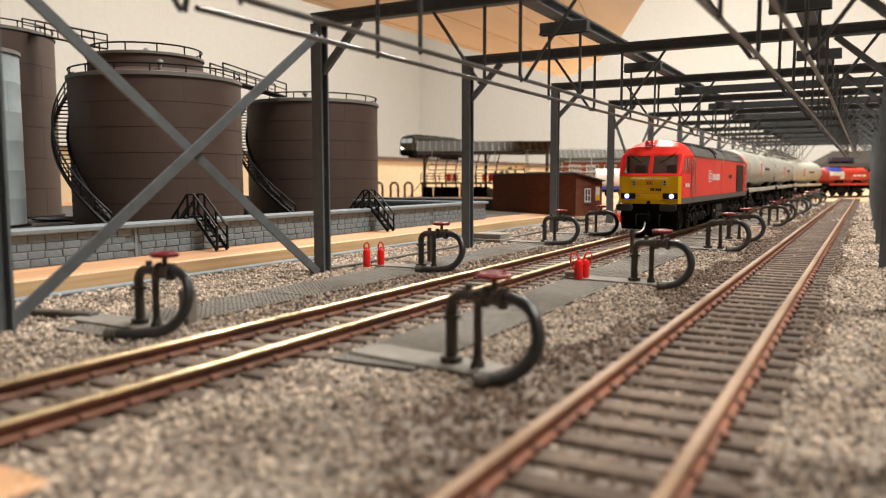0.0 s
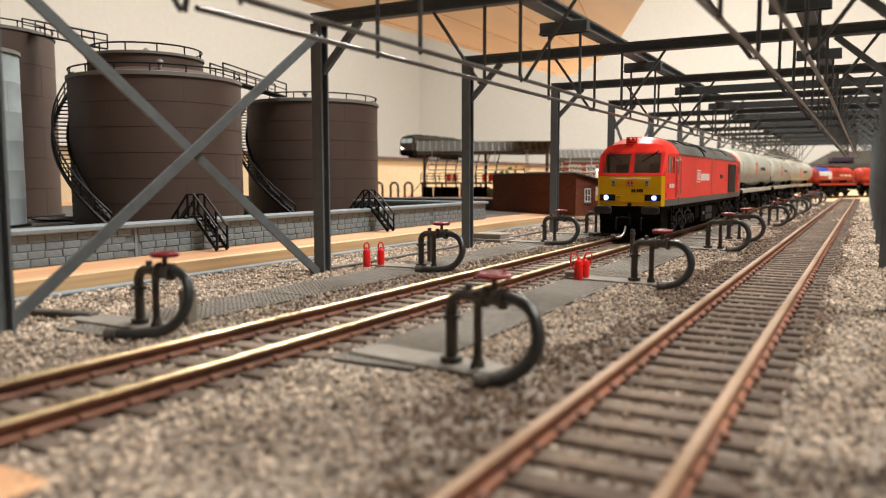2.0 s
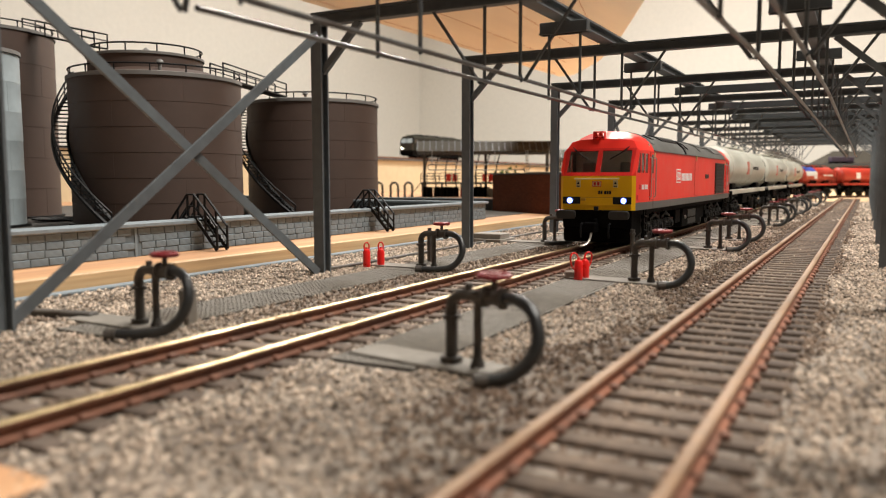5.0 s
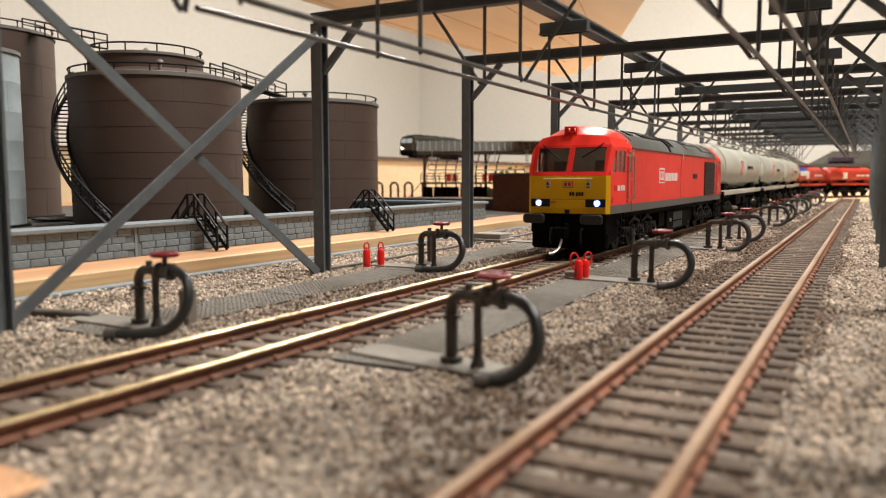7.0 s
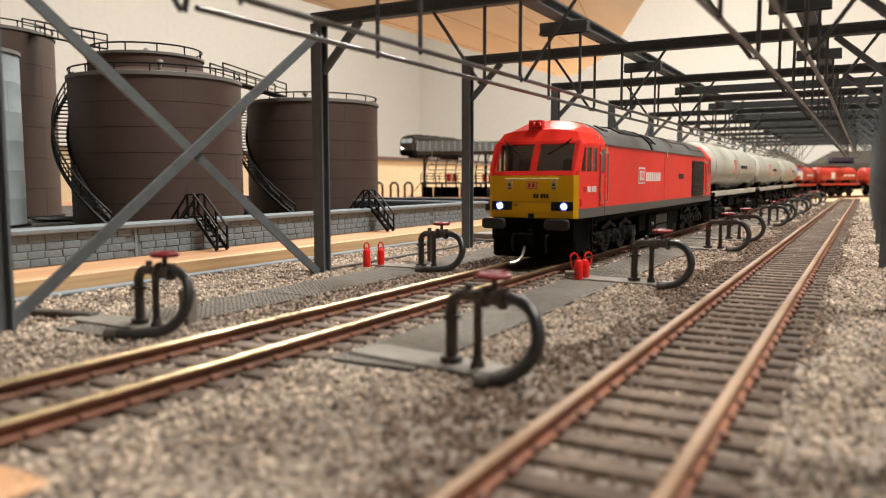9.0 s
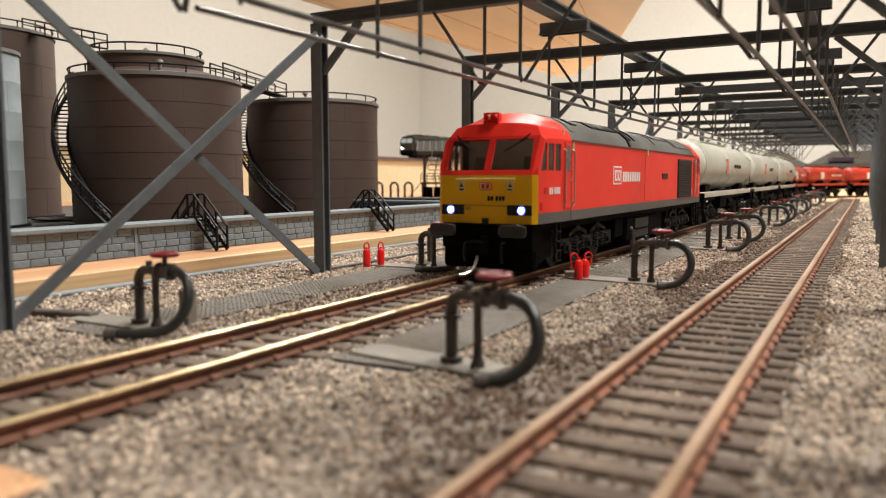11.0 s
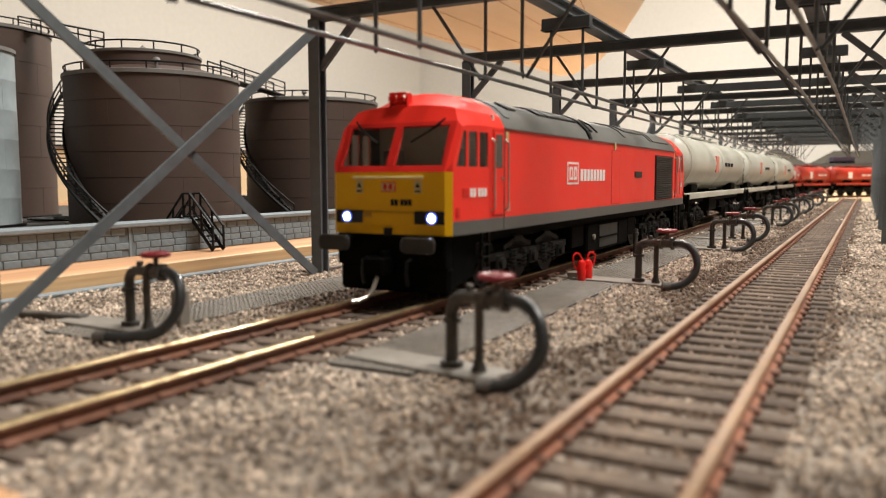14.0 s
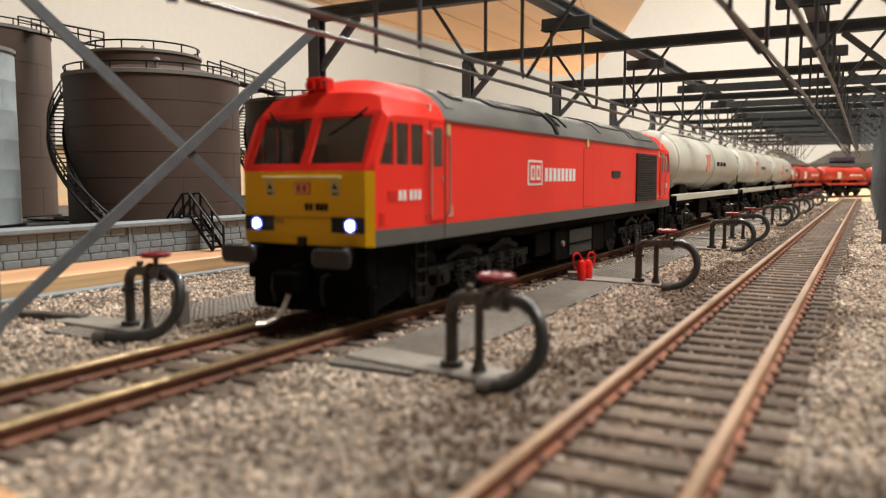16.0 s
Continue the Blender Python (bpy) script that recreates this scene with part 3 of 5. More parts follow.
def bogie(parent, yc, wheels, r, half, x=13.2):
    """A bogie: side frames with axle boxes and springs on both sides, and its wheelsets."""
    t = part("bogie", box(-9, 9, yc - half * 0.5, yc + half * 0.5, 8.5, 11.0, 0.4), M_BLACK_UNDER, parent, "black bogie with springs and axle boxes")
    for s in (-1, 1):
        b = beam((s * x, yc - half, 8.6), (s * x, yc + half, 8.6), 1.6, 2.0)
        for w in wheels:
            box(s * x - 1.3, s * x + 1.3, yc + w - 2.4, yc + w + 2.4, 4.8, 9.2, 0.5, b)
            cyl((s * (x + 1.2), yc + w, 6.8), (s * (x + 2.2), yc + w, 6.8), 1.5, 10, bm=b)
        for a, c in zip(wheels, wheels[1:]):
            m = yc + (a + c) / 2
            beam((s * (x + .6), yc + a + 2, 10.5), (s * (x + .6), m - 2, 12.2), 1.0, 1.2, b)
            beam((s * (x + .6), m + 2, 12.2), (s * (x + .6), yc + c - 2, 10.5), 1.0, 1.2, b)
            box(s * x - 1.2, s * x + 1.2, m - 2.6, m + 2.6, 11.4, 13.4, 0.3, b)
            beam((s * (x + 1.2), m - 4, 7.6), (s * (x + 1.2), m + 4, 7.6), 0.7, 0.9, b)
        part("side_frame", b, M_BOGIE, t)
        for a, c in zip(wheels, wheels[1:]):
            for q in (-3.4, 3.4):
                y = yc + (a + c) / 2 + q
                pts = [(s * (x + 0.9) + 1.15 * math.cos(u), y + 1.15 * math.sin(u), 4.6 + 5.2 * u / 31.4) for u in (k * 0.63 for k in range(51))]
                part("coil_spring", tube(pts, 0.3, 5), M_WHEEL, t, "black coil spring")
    return t


LOCO_L = 250.0


def lathe_y(x, y, z, r0, r1):
    b = lathe([(r0, 0.0), (r1, 0.0), (r1, 0.12), (r0, 0.12), (r0, 0.0)], 20)
    bmesh.ops.transform(b, verts=b.verts, matrix=Matrix.Translation((x, y, z)) @ Matrix.Rotation(math.pi / 2, 4, "X"))
    return b


def locomotive():
    t = thing("locomotive", P(0, 0, 0), "red diesel locomotive with yellow cab end and lit headlights", "locomotive")
    mats = [M_LOCO_RED, M_LOCO_YELLOW, M_LOCO_GREY, M_LOCO_ROOF]
    # body sides and roof
    bm = bmesh.new()
    half = [(17.2, 15.7), (17.2, 18.9), (17.2, 30.0)] + ROOF
    rings = [ring(bm, y, half) for y in (26.8, 90, 160, LOCO_L - 26.8)]
    loft(bm, rings, lambda f: 2 if f.calc_center_median().z < 18.9 else (3 if f.calc_center_median().z > 41 else 0))
    body = part("body", bm, mats, t, "red body side with grey lower band and roof", smooth=True)
    cab = to_mesh("cab", cab_shell(), mats, True, 0.2)
    for name, m in (("front", Matrix.Identity(4)), ("rear", Matrix.Translation((0, LOCO_L * K, 0)) @ Matrix.Rotation(math.pi, 4, "Z"))):
        c = part("cab", cab, None, t, "red cab end with yellow lower front", m=m)
        frame_bm = screen_pane(-14.6, 14.6, -14.7, 14.7, 30.02, 31.5, 0.06, base=-0.7)
        screen_pane(-15.15, 15.15, -15.2, 15.2, 40.7, 41.6, 0.06, frame_bm, -0.7)
        screen_pane(-1.1, 1.1, -1.0, 1.0, 31.5, 40.7, 0.06, frame_bm, -0.7)
        for s in (-1, 1):
            screen_pane(*sorted((s * 13.7, s * 14.7)), *sorted((s * 13.4, s * 15.15)), 31.5, 40.7, 0.06, frame_bm, -0.7)
        # the darker red puts the cab front's shade into the frame colour
        part("windscreen_frame", frame_bm, M_LOCO_RED2, c, "red windscreen surround with shade in its colour")
        rivet = to_mesh("rivet", cyl((0, 0, 0), (0, -0.16, 0.08), 0.17, 6), M_LOCO_RED2)
        for k in range(9):
            z = 32.0 + k * 1.05
            for x in (-0.62, 0.62, -14.2, 14.2):
                part("rivet", rivet, None, c, m=P(x, rake(z) - 0.05, z + 0.03))
        # inside of the cab
        part("cab_bulkhead", box(-16.4, 16.4, 21.5, 22.3, 17, 44), M_CAB, c, "grey-brown bulkhead behind the seats")
        part("cab_ceiling", box(-13.5, 13.5, 7.8, 21.4, 42.2, 42.8), M_CAB_DARK, c)
        part("cab_floor", box(-15.2, 15.2, 3.5, 21.4, 24.0, 25.0), M_BLACK_UNDER, c)
        part("cab_desk", box(-13.6, 13.6, 2.4, 6.6, 25.0, 31.0, 0.6), M_CAB_DARK, c, "dark driving desk")
        for x in (-8.5, 8.5):
            seat = box(x - 3.2, x + 3.2, 11.0, 16.2, 27.2, 28.6, 0.5)
            box(x - 3.0, x + 3.0, 15.2, 16.6, 28.4, 36.0, 0.5, seat)
            box(x - 0.8, x + 0.8, 12.8, 14.4, 25.0, 27.3, 0, seat)
            part("cab_seat", seat, M_CAB_DARK, c, "dark driver's seat")
        for s in (-1, 1):
            xs = sorted((s * 1.1, s * 13.7)), sorted((s * 1.05, s * 13.4))
            pane = part("windscreen", screen_pane(xs[0][0], xs[0][1], xs[1][0], xs[1][1], 31.5, 40.7, -0.2, base=-0.35), M_GLASS, c, "clear reflective windscreen pane")
            pane.visible_shadow = False
            # wiper
            part("wiper", cyl((s * 9.0, rake(39.4) - 0.75, 39.6), (s * 12.2, rake(41.6) - 0.5, 42.2), 0.22, 6, bm=cyl((s * 11.4, rake(40.9) - 0.7, 41.0), (s * 4.6, rake(36.8) - 0.7, 36.9), 0.26, 6)), M_BLACK, c)
            # headlight cluster
            lx = s * 11.2
            part("lamp_housing", box(lx - 4.2, lx + 3.6, -0.25, 0.3, 18.2, 21.2, 0.1) if s > 0 else box(lx - 3.6, lx + 4.2, -0.25, 0.3, 18.2, 21.2, 0.1), M_BLACK, c, "black headlight recess")
            ex = s * 11.6
            b = bmesh.new()
            A = bmesh.ops.create_uvsphere(b, u_segments=16, v_segments=8, radius=0.95)["verts"]
            bmesh.ops.transform(b, verts=A, matrix=Matrix.Translation((ex, -0.3, 19.65)) @ Matrix.Diagonal((1, 0.35, 1, 1)))
            part("headlight" if name == "front" else "tail_light", b, M_LAMP if name == "front" else M_BLACK, c, "bright white glowing headlight" if name == "front" else "unlit tail light", smooth=True)
            if name == "front":
                # added glowing ring imitates the blue glare halo round the lamp
                part("halo_ring", lathe_y(ex, -0.28, 19.65, 0.9, 1.35), M_LAMP_HALO, c, "bluish glowing ring standing in for the headlight's halo")
            # side windows
            part("cab_side", side_frame_panel(s), M_LOCO_RED, c)
            part("cab_lining", side_frame_panel(s, 16.4, 16.84), M_CAB_DARK, c, "dark grey cab lining")
            for outline in SIDE_LIGHTS:
                pane = part("side_window", tuck(prism(outline, s * 16.9, s * 17.02)), M_GLASS, c, "clear cab side window")
                pane.visible_shadow = False
            d = part("cab_door", plate(s * 17.15, 20.0, 26.4, 19.4, 40.4, 0.18), M_LOCO_RED2, c, "red recessed cab door")
            part("door_panel", plate(s * 17.2, 20.5, 25.9, 19.8, 40.0, 0.3), M_LOCO_RED, d)
            part("door_window", plate(s * 17.45, 21.4, 25.0, 31.2, 39.2, 0.15, 0.05), M_WIND, d, "dark door window")
            for y in (19.2, 27.3):
                b = tube([(s * 17.3, y, 38.0), (s * 18.2, y, 37.6), (s * 18.2, y, 21.2), (s * 17.3, y, 20.8)], 0.28, 6)
                part("handrail", b, M_SILVER, c, "thin metal handrail")
            part("door_handle", box(s * 17.4 - .4, s * 17.4 + .4, 24.6, 25.4, 28.2, 28.9), M_SILVER, d)
            b = tuck(plate(s * 17.2, 5.4, 7.9, 24.4, 26.3, 0.16))
            part("number_mark", b, M_LOCO_RED2, c)
            for k in range(5):
                y = 8.7 + k * 1.5 + (0.7 if k > 1 else 0)
                part("number_bar", tuck(plate(s * 17.2, y, y + 1.0, 24.3, 26.3, 0.16)), M_WHITE, c, "white number bar")
            part("vent_flap", tuck(plate(s * 17.2, 2.6, 4.0, 19.8, 22.0, 0.2)), M_LOCO_RED2, c)
            part("warning_label", plate(s * 17.2, 28.2, 30.4, 20.2, 22.6, 0.15), M_LOCO_PINK, c)
            part("warning_label", plate(s * 17.2, 27.6, 29.2, 37.6, 40.2, 0.15), M_WARN, c)
        # nose details
        part("nose_rail", cyl((-9.6, -0.5, 28.8), (9.6, -0.5, 28.8), 0.3, 6), M_WARN, c)
        for x in (-8.0, 8.0):
            part("warning_label", box(x - 1.0, x + 1.0, -0.2, 0.2, 25.2, 28.2), M_WARN, c, "small pale warning sign")
            part("warning_triangle", cyl((x, -0.3, 26.9), (x, 0.1, 26.9), 0.75, 3), M_BLACK, c)
            part("warning_text_bar", box(x - .7, x + .7, -0.26, 0.1, 25.5, 25.9), M_BLACK, c)
        badge = part("nose_badge", box(-2.0, 2.0, -0.2, 0.2, 25.5, 27.9, 0.1), M_LOCO_RED2, c, "small red outlined badge")
        part("badge_field", box(-1.75, 1.75, -0.26, 0.1, 25.75, 27.65), M_WARN, badge)
        for x in (-0.75, 0.75):
            part("badge_bar", box(x - 0.5, x + 0.5, -0.31, 0.1, 26.0, 27.4), M_LOCO_RED2, badge)
        for k in range(5):
            x = 0.7 + k * 1.05 + (0.5 if k > 1 else 0)
            part("number_bar", box(x, x + 0.78, -0.16, 0.2, 22.4, 23.8), M_BLACK, c, "black number bar")
        part("nose_seam", box(-7.6, 7.6, -0.15, 0.2, 20.9, 21.1), M_LOCO_YELLOW2, c)
        part("nose_panel", box(-7.6, 7.6, -0.2, 0.2, 17.6, 20.8, 0.1), M_LOCO_YELLOW, c)
        part("lamp_bracket", box(-0.9, 0.9, -0.9, 0.2, 15.4, 17.2, 0.1), M_BLACK, c)
        part("lamp_bracket", box(-7.0, -4.6, -0.5, 0.2, 19.6, 20.6, 0.1), M_LOCO_YELLOW2, c)
        # horns on the roof
        h = box(-3.8, 0.2, 8.4, 11.6, 45.0, 47.0, 0.4)
        box(-4.2, 0.6, 7.0, 9.8, 48.5, 49.0, 0.15, h)
        for x in (-4.1, 0.5):
            box(x - 0.22, x + 0.22, 7.4, 9.8, 45.4, 48.6, 0.1, h)
        part("horn_box", h, M_LOCO_RED2, c, "red bracket of the roof horns")
        for x, r in ((-2.9, 1.05), (-0.7, 1.05)):
            b = lathe([(0.0, 0.0), (r * 0.35, 0.0), (r * 0.45, 1.4), (r * 0.6, 2.2), (r, 3.0), (r * 0.86, 3.0), (r * 0.3, 2.0), (0.0, 1.9)], 14)
            bmesh.ops.transform(b, verts=b.verts, matrix=Matrix.Translation((x, 9.4, 47.4)) @ Matrix.Rotation(math.pi / 2, 4, "X"))
            part("horn", b, M_LOCO_RED, c, "flared red roof horn", smooth=True)
        # buffer beam and couplings
        part("buffer_beam", box(-14.9, 14.9, 0.3, 4.0, 8.2, 15.6, 0.3), M_BLACK_UNDER, c, "black buffer beam")
        part("skirt", box(-15.2, 15.2, 1.6, 4.4, 2.0, 8.6, 0.8), M_BLACK_UNDER, c, "black deflector below the buffer beam")
        for x in (-14.6, 13.8):
            part("skirt_wing", prism([(4.4, 3.2), (16.0, 5.6), (16.0, 15.6), (4.4, 15.6)], x, x + 0.8), M_BLACK_UNDER, c)
        for s in (-1, 1):
            b = bmesh.new()
            pts = rounded(4.3, 1.8, 1.3)
            rows = [[b.verts.new((s * 11.3 + x * q, y, 13.9 + z * q)) for x, z in pts] for y, q in ((-5.6, 1.0), (-6.3, 1.0), (-6.6, 0.88))]
            for A, B in zip(rows, rows[1:]):
                for k in range(len(A)):
                    b.faces.new((A[k], A[(k + 1) % len(A)], B[(k + 1) % len(A)], B[k]))
            b.faces.new(rows[0][::-1]), b.faces.new(rows[-1])
            bf = part("buffer", b, M_BUFFER, c, "oval steel buffer head", smooth=True)
            part("buffer_shank", cyl((s * 11.3, -5.6, 13.9), (s * 11.3, 0.3, 13.9), 1.5, 12), M_BLACK_UNDER, bf)
            part("air_pipe", tube([(s * 6, 0, 10), (s * 6, -1.8, 9.6), (s * 6, -2.2, 7.0), (s * 6, -1.4, 4.0)], 0.45, 6), M_BLACK, c)
        hook = box(-0.6, 0.6, -3.0, 0.4, 10.2, 12.0, 0.3)
        part("coupling_hook", hook, M_BLACK_UNDER, c)
        if name == "front":
            part("coupling_box", box(-4.6, 1.0, -4.4, 1.0, 6.2, 10.6, 0.5), M_BLACK_UNDER, c, "black coupling block")
            part("coupling_loop", tube([(-0.8, -3.4, 6.8), (-0.8, -4.4, 5.0), (-1.0, -5.4, 3.2), (-1.6, -6.8, 1.8), (-2.6, -8.6, 1.1), (-3.6, -10.0, 1.0)], 0.5, 8), M_SILVER, c, "bent metal coupling loop")
        for s in (-1, 1):
            st = bmesh.new()
            for y in (16.2, 20.0):
                beam((s * 16.0, y, 3.2), (s * 16.0, y, 15.6), 0.6, 0.6, st)
            for z in (3.6, 6.6, 9.6, 12.6):
                box(s * 16.0 - 0.7, s * 16.0 + 0.7, 16.0, 20.2, z - 0.2, z + 0.2, 0, st)
            part("cab_steps", st, M_BOGIE, c, "black cab access steps")
    # body details
    for s in (-1, 1):
        g = part("grille", plate(s * 17.1, 184, 217.5, 19.2, 38.4, 0.22), M_BLACK, t, "black louvred radiator grille")
        slat = to_mesh("slat", box(-0.25, 0.55, 184.6, 217.0, -0.28, 0.28), M_GRILLE)
        for k in range(20):
            part("slat", slat, None, g, m=P(s * 17.25, 0, 19.9 + k * 0.94, 0, 0, 24 * s))
        part("logo_frame", plate(s * 17.2, 73.1, 83.6, 26.7, 33.5, 0.12, 0.02), M_WHITE, t, "white square outline logo")
        lf = part("logo_field", plate(s * 17.3, 73.9, 82.8, 27.3, 32.9, 0.08), M_LOCO_RED, t)
        part("logo_bar", plate(s * 17.36, 74.8, 77.9, 28.1, 32.1, 0.06), M_WHITE, lf)
        part("logo_bar", plate(s * 17.36, 78.8, 81.9, 28.1, 32.1, 0.06), M_WHITE, lf)
        part("logo_gap", plate(s * 17.41, 75.9, 77.0, 28.9, 31.3, 0.04), M_LOCO_RED, lf)
        part("logo_gap", plate(s * 17.41, 79.8, 81.0, 29.0, 31.2, 0.04), M_LOCO_RED, lf)
        for k in range(8):
            y = 85.6 + k * 3.35
            part("lettering_bar", plate(s * 17.2, y, y + 2.4, 27.7, 31.5, 0.1), M_WHITE, t, "white lettering bar")
        part("nameplate", plate(s * 17.2, 151, 161.5, 28.8, 31.2, 0.3, 0.05), M_BUFFER, t, "small dark nameplate")
        seam = plate(s * 17.18, 119.4, 130.2, 19.2, 38.6, 0.06)
        sd = part("engine_door", seam, M_LOCO_RED2, t, "outlined red access door")
        part("engine_door_panel", plate(s * 17.2, 119.9, 129.7, 19.5, 38.3, 0.1), M_LOCO_RED, sd)
        part("lifting_bracket", plate(s * 17.2, 122.0, 123.8, 38.6, 41.2, 0.4), M_WARN, t)
        part("roof_gutter", box(*sorted((s * 17.0, s * 17.55)), 26.8, LOCO_L - 26.8, 40.8, 41.15), M_LOCO_GREY, t)
        part("body_joint", plate(s * 17.2, 26.7, 27.0, 15.8, 40.8, 0.12), M_LOCO_GREY, t)
    # roof panels and vents following the roof's curve
    def roof_patch(y0, y1, i0, i1, out):
        b = bmesh.new()
        pts = [(x, z) for x, z in ROOF[i0:i1 + 1]]
        rows = []
        for y in (y0, y1):
            for o in (-0.3, out):
                rows.append([b.verts.new((x * (1 + o / 40), y, z + o)) for x, z in pts])
        a, c, d, e = rows
        n = len(pts)
        for k in range(n - 1):
            b.faces.new((c[k], c[k + 1], e[k + 1], e[k]))
            b.faces.new((a[k], c[k], c[k + 1], a[k + 1]))
            b.faces.new((d[k], e[k], e[k + 1], d[k + 1]))
        b.faces.new((a[0], c[0], e[0], d[0])), b.faces.new((a[-1], c[-1], e[-1], d[-1]))
        return b
    for y0, y1, i0, i1, o in ((30, 33, 1, 5, 0.25), (72, 92, 3, 5, 0.6), (140, 142, 1, 5, 0.4), (150, 175, 2, 5, 0.5), (180, 182, 1, 5, 0.4), (185, 214, 1, 4, 0.5)):
        part("roof_panel", roof_patch(y0, y1, i0, i1, o), M_LOCO_ROOF, t)
    for y0, y1, i0, i1 in ((38, 43, 2, 3), (60, 66, 2, 3), (67, 93, 2, 5), (99, 101, 1, 3), (106, 107, 1, 3)):
        part("roof_grille", roof_patch(y0, y1, i0, i1, 0.5), M_BLACK, t, "dark roof intake grille")
    part("roof_hoop", roof_patch(94, 96.5, 0, 5, 0.7), M_BLACK, t, "raised black hoop across the roof")
    # underframe
    part("underframe", box(-14, 14, 4, LOCO_L - 4, 13.0, 15.9), M_BLACK_UNDER, t, "black underframe")
    # added block keeps light from passing through between the wheels
    part("chassis_block", box(-7.0, 7.0, 8, LOCO_L - 8, 2.6, 13.4, 0.3), M_BLACK_UNDER, t, "added black chassis block stopping light between the wheels")
    tank = part("fuel_tank", box(-15.2, 15.2, 100, 150, 3.4, 13.2, 0.6), M_BLACK_UNDER, t, "black boxed fuel tank")
    for s in (-1, 1):
        part("tank_panel", plate(s * 15.2, 112, 134, 4.4, 12.2, 0.4, 0.1), M_LOCO_DARK, tank, "dark grey tank panel")
        part("tank_rib", plate(s * 15.6, 112, 134, 7.6, 8.2, 0.3), M_BLACK_UNDER, tank)
        part("battery_box", box(*sorted((s * 11, s * 15.4)), 136, 148, 4.0, 12.4, 0.3), M_BLACK_UNDER, tank)
        part("filler_cap", cyl((s * 15.2, 106, 8.5), (s * 15.9, 106, 8.5), 0.9, 10), M_SILVER, tank)
        for k, (y0, y1) in enumerate(((86, 98), (152, 164))):
            part("equipment_box", box(*sorted((s * 10, s * 14.5)), y0, y1, 6.0, 13.2, 0.4), M_BLACK_UNDER, t)
    for yc in (52, LOCO_L - 52):
        bogie(t, yc, (-22, 0, 22), 6.8, 28, 13.8)
        for w in (-22, 0, 22):
            WHEELS.append((wheelset(t, yc + w, 6.8), yc + w, 6.8))
    return t


M_WIND = mat("cab_glazing", (0.085, 0.072, 0.058), 0.12, vary=0.2, grain=120, coarse=60, bump=0, second=(0.055, 0.047, 0.038))
M_LOCO_PINK = mat("faded_red_label", (0.72, 0.24, 0.18), 0.5, vary=0.1)
M_WARN = mat("pale_yellow_label", (0.62, 0.50, 0.22), 0.5, vary=0.15)
# darker copy of the cab yellow, with shade in the colour
M_LOCO_YELLOW2 = mat("shaded_yellow_trim", (0.45, 0.24, 0.006), 0.5, vary=0.1)
M_GRILLE = mat("grille_slat", (0.03, 0.028, 0.026), 0.5, vary=0.2)
M_LOCO_DARK = mat("dark_grey_panel", (0.025, 0.025, 0.022), 0.6, vary=0.2, grain=300, coarse=50)

LOCO_PATH = [(0, 402.5), (1.5, 374.2), (3.5, 339.0), (5.25, 308.0), (7, 276.8), (9, 240.7), (10.75, 209.5), (12.5, 178.0), (14.5, 143.9), (16, 121.0)]


def front_at(t):
    for (a, p), (b, q) in zip(LOCO_PATH, LOCO_PATH[1:]):
        if t <= b:
            return p + (q - p) * (t - a) / (b - a)
    return LOCO_PATH[-1][1]


loco = locomotive()
WAGON_L = 216.0


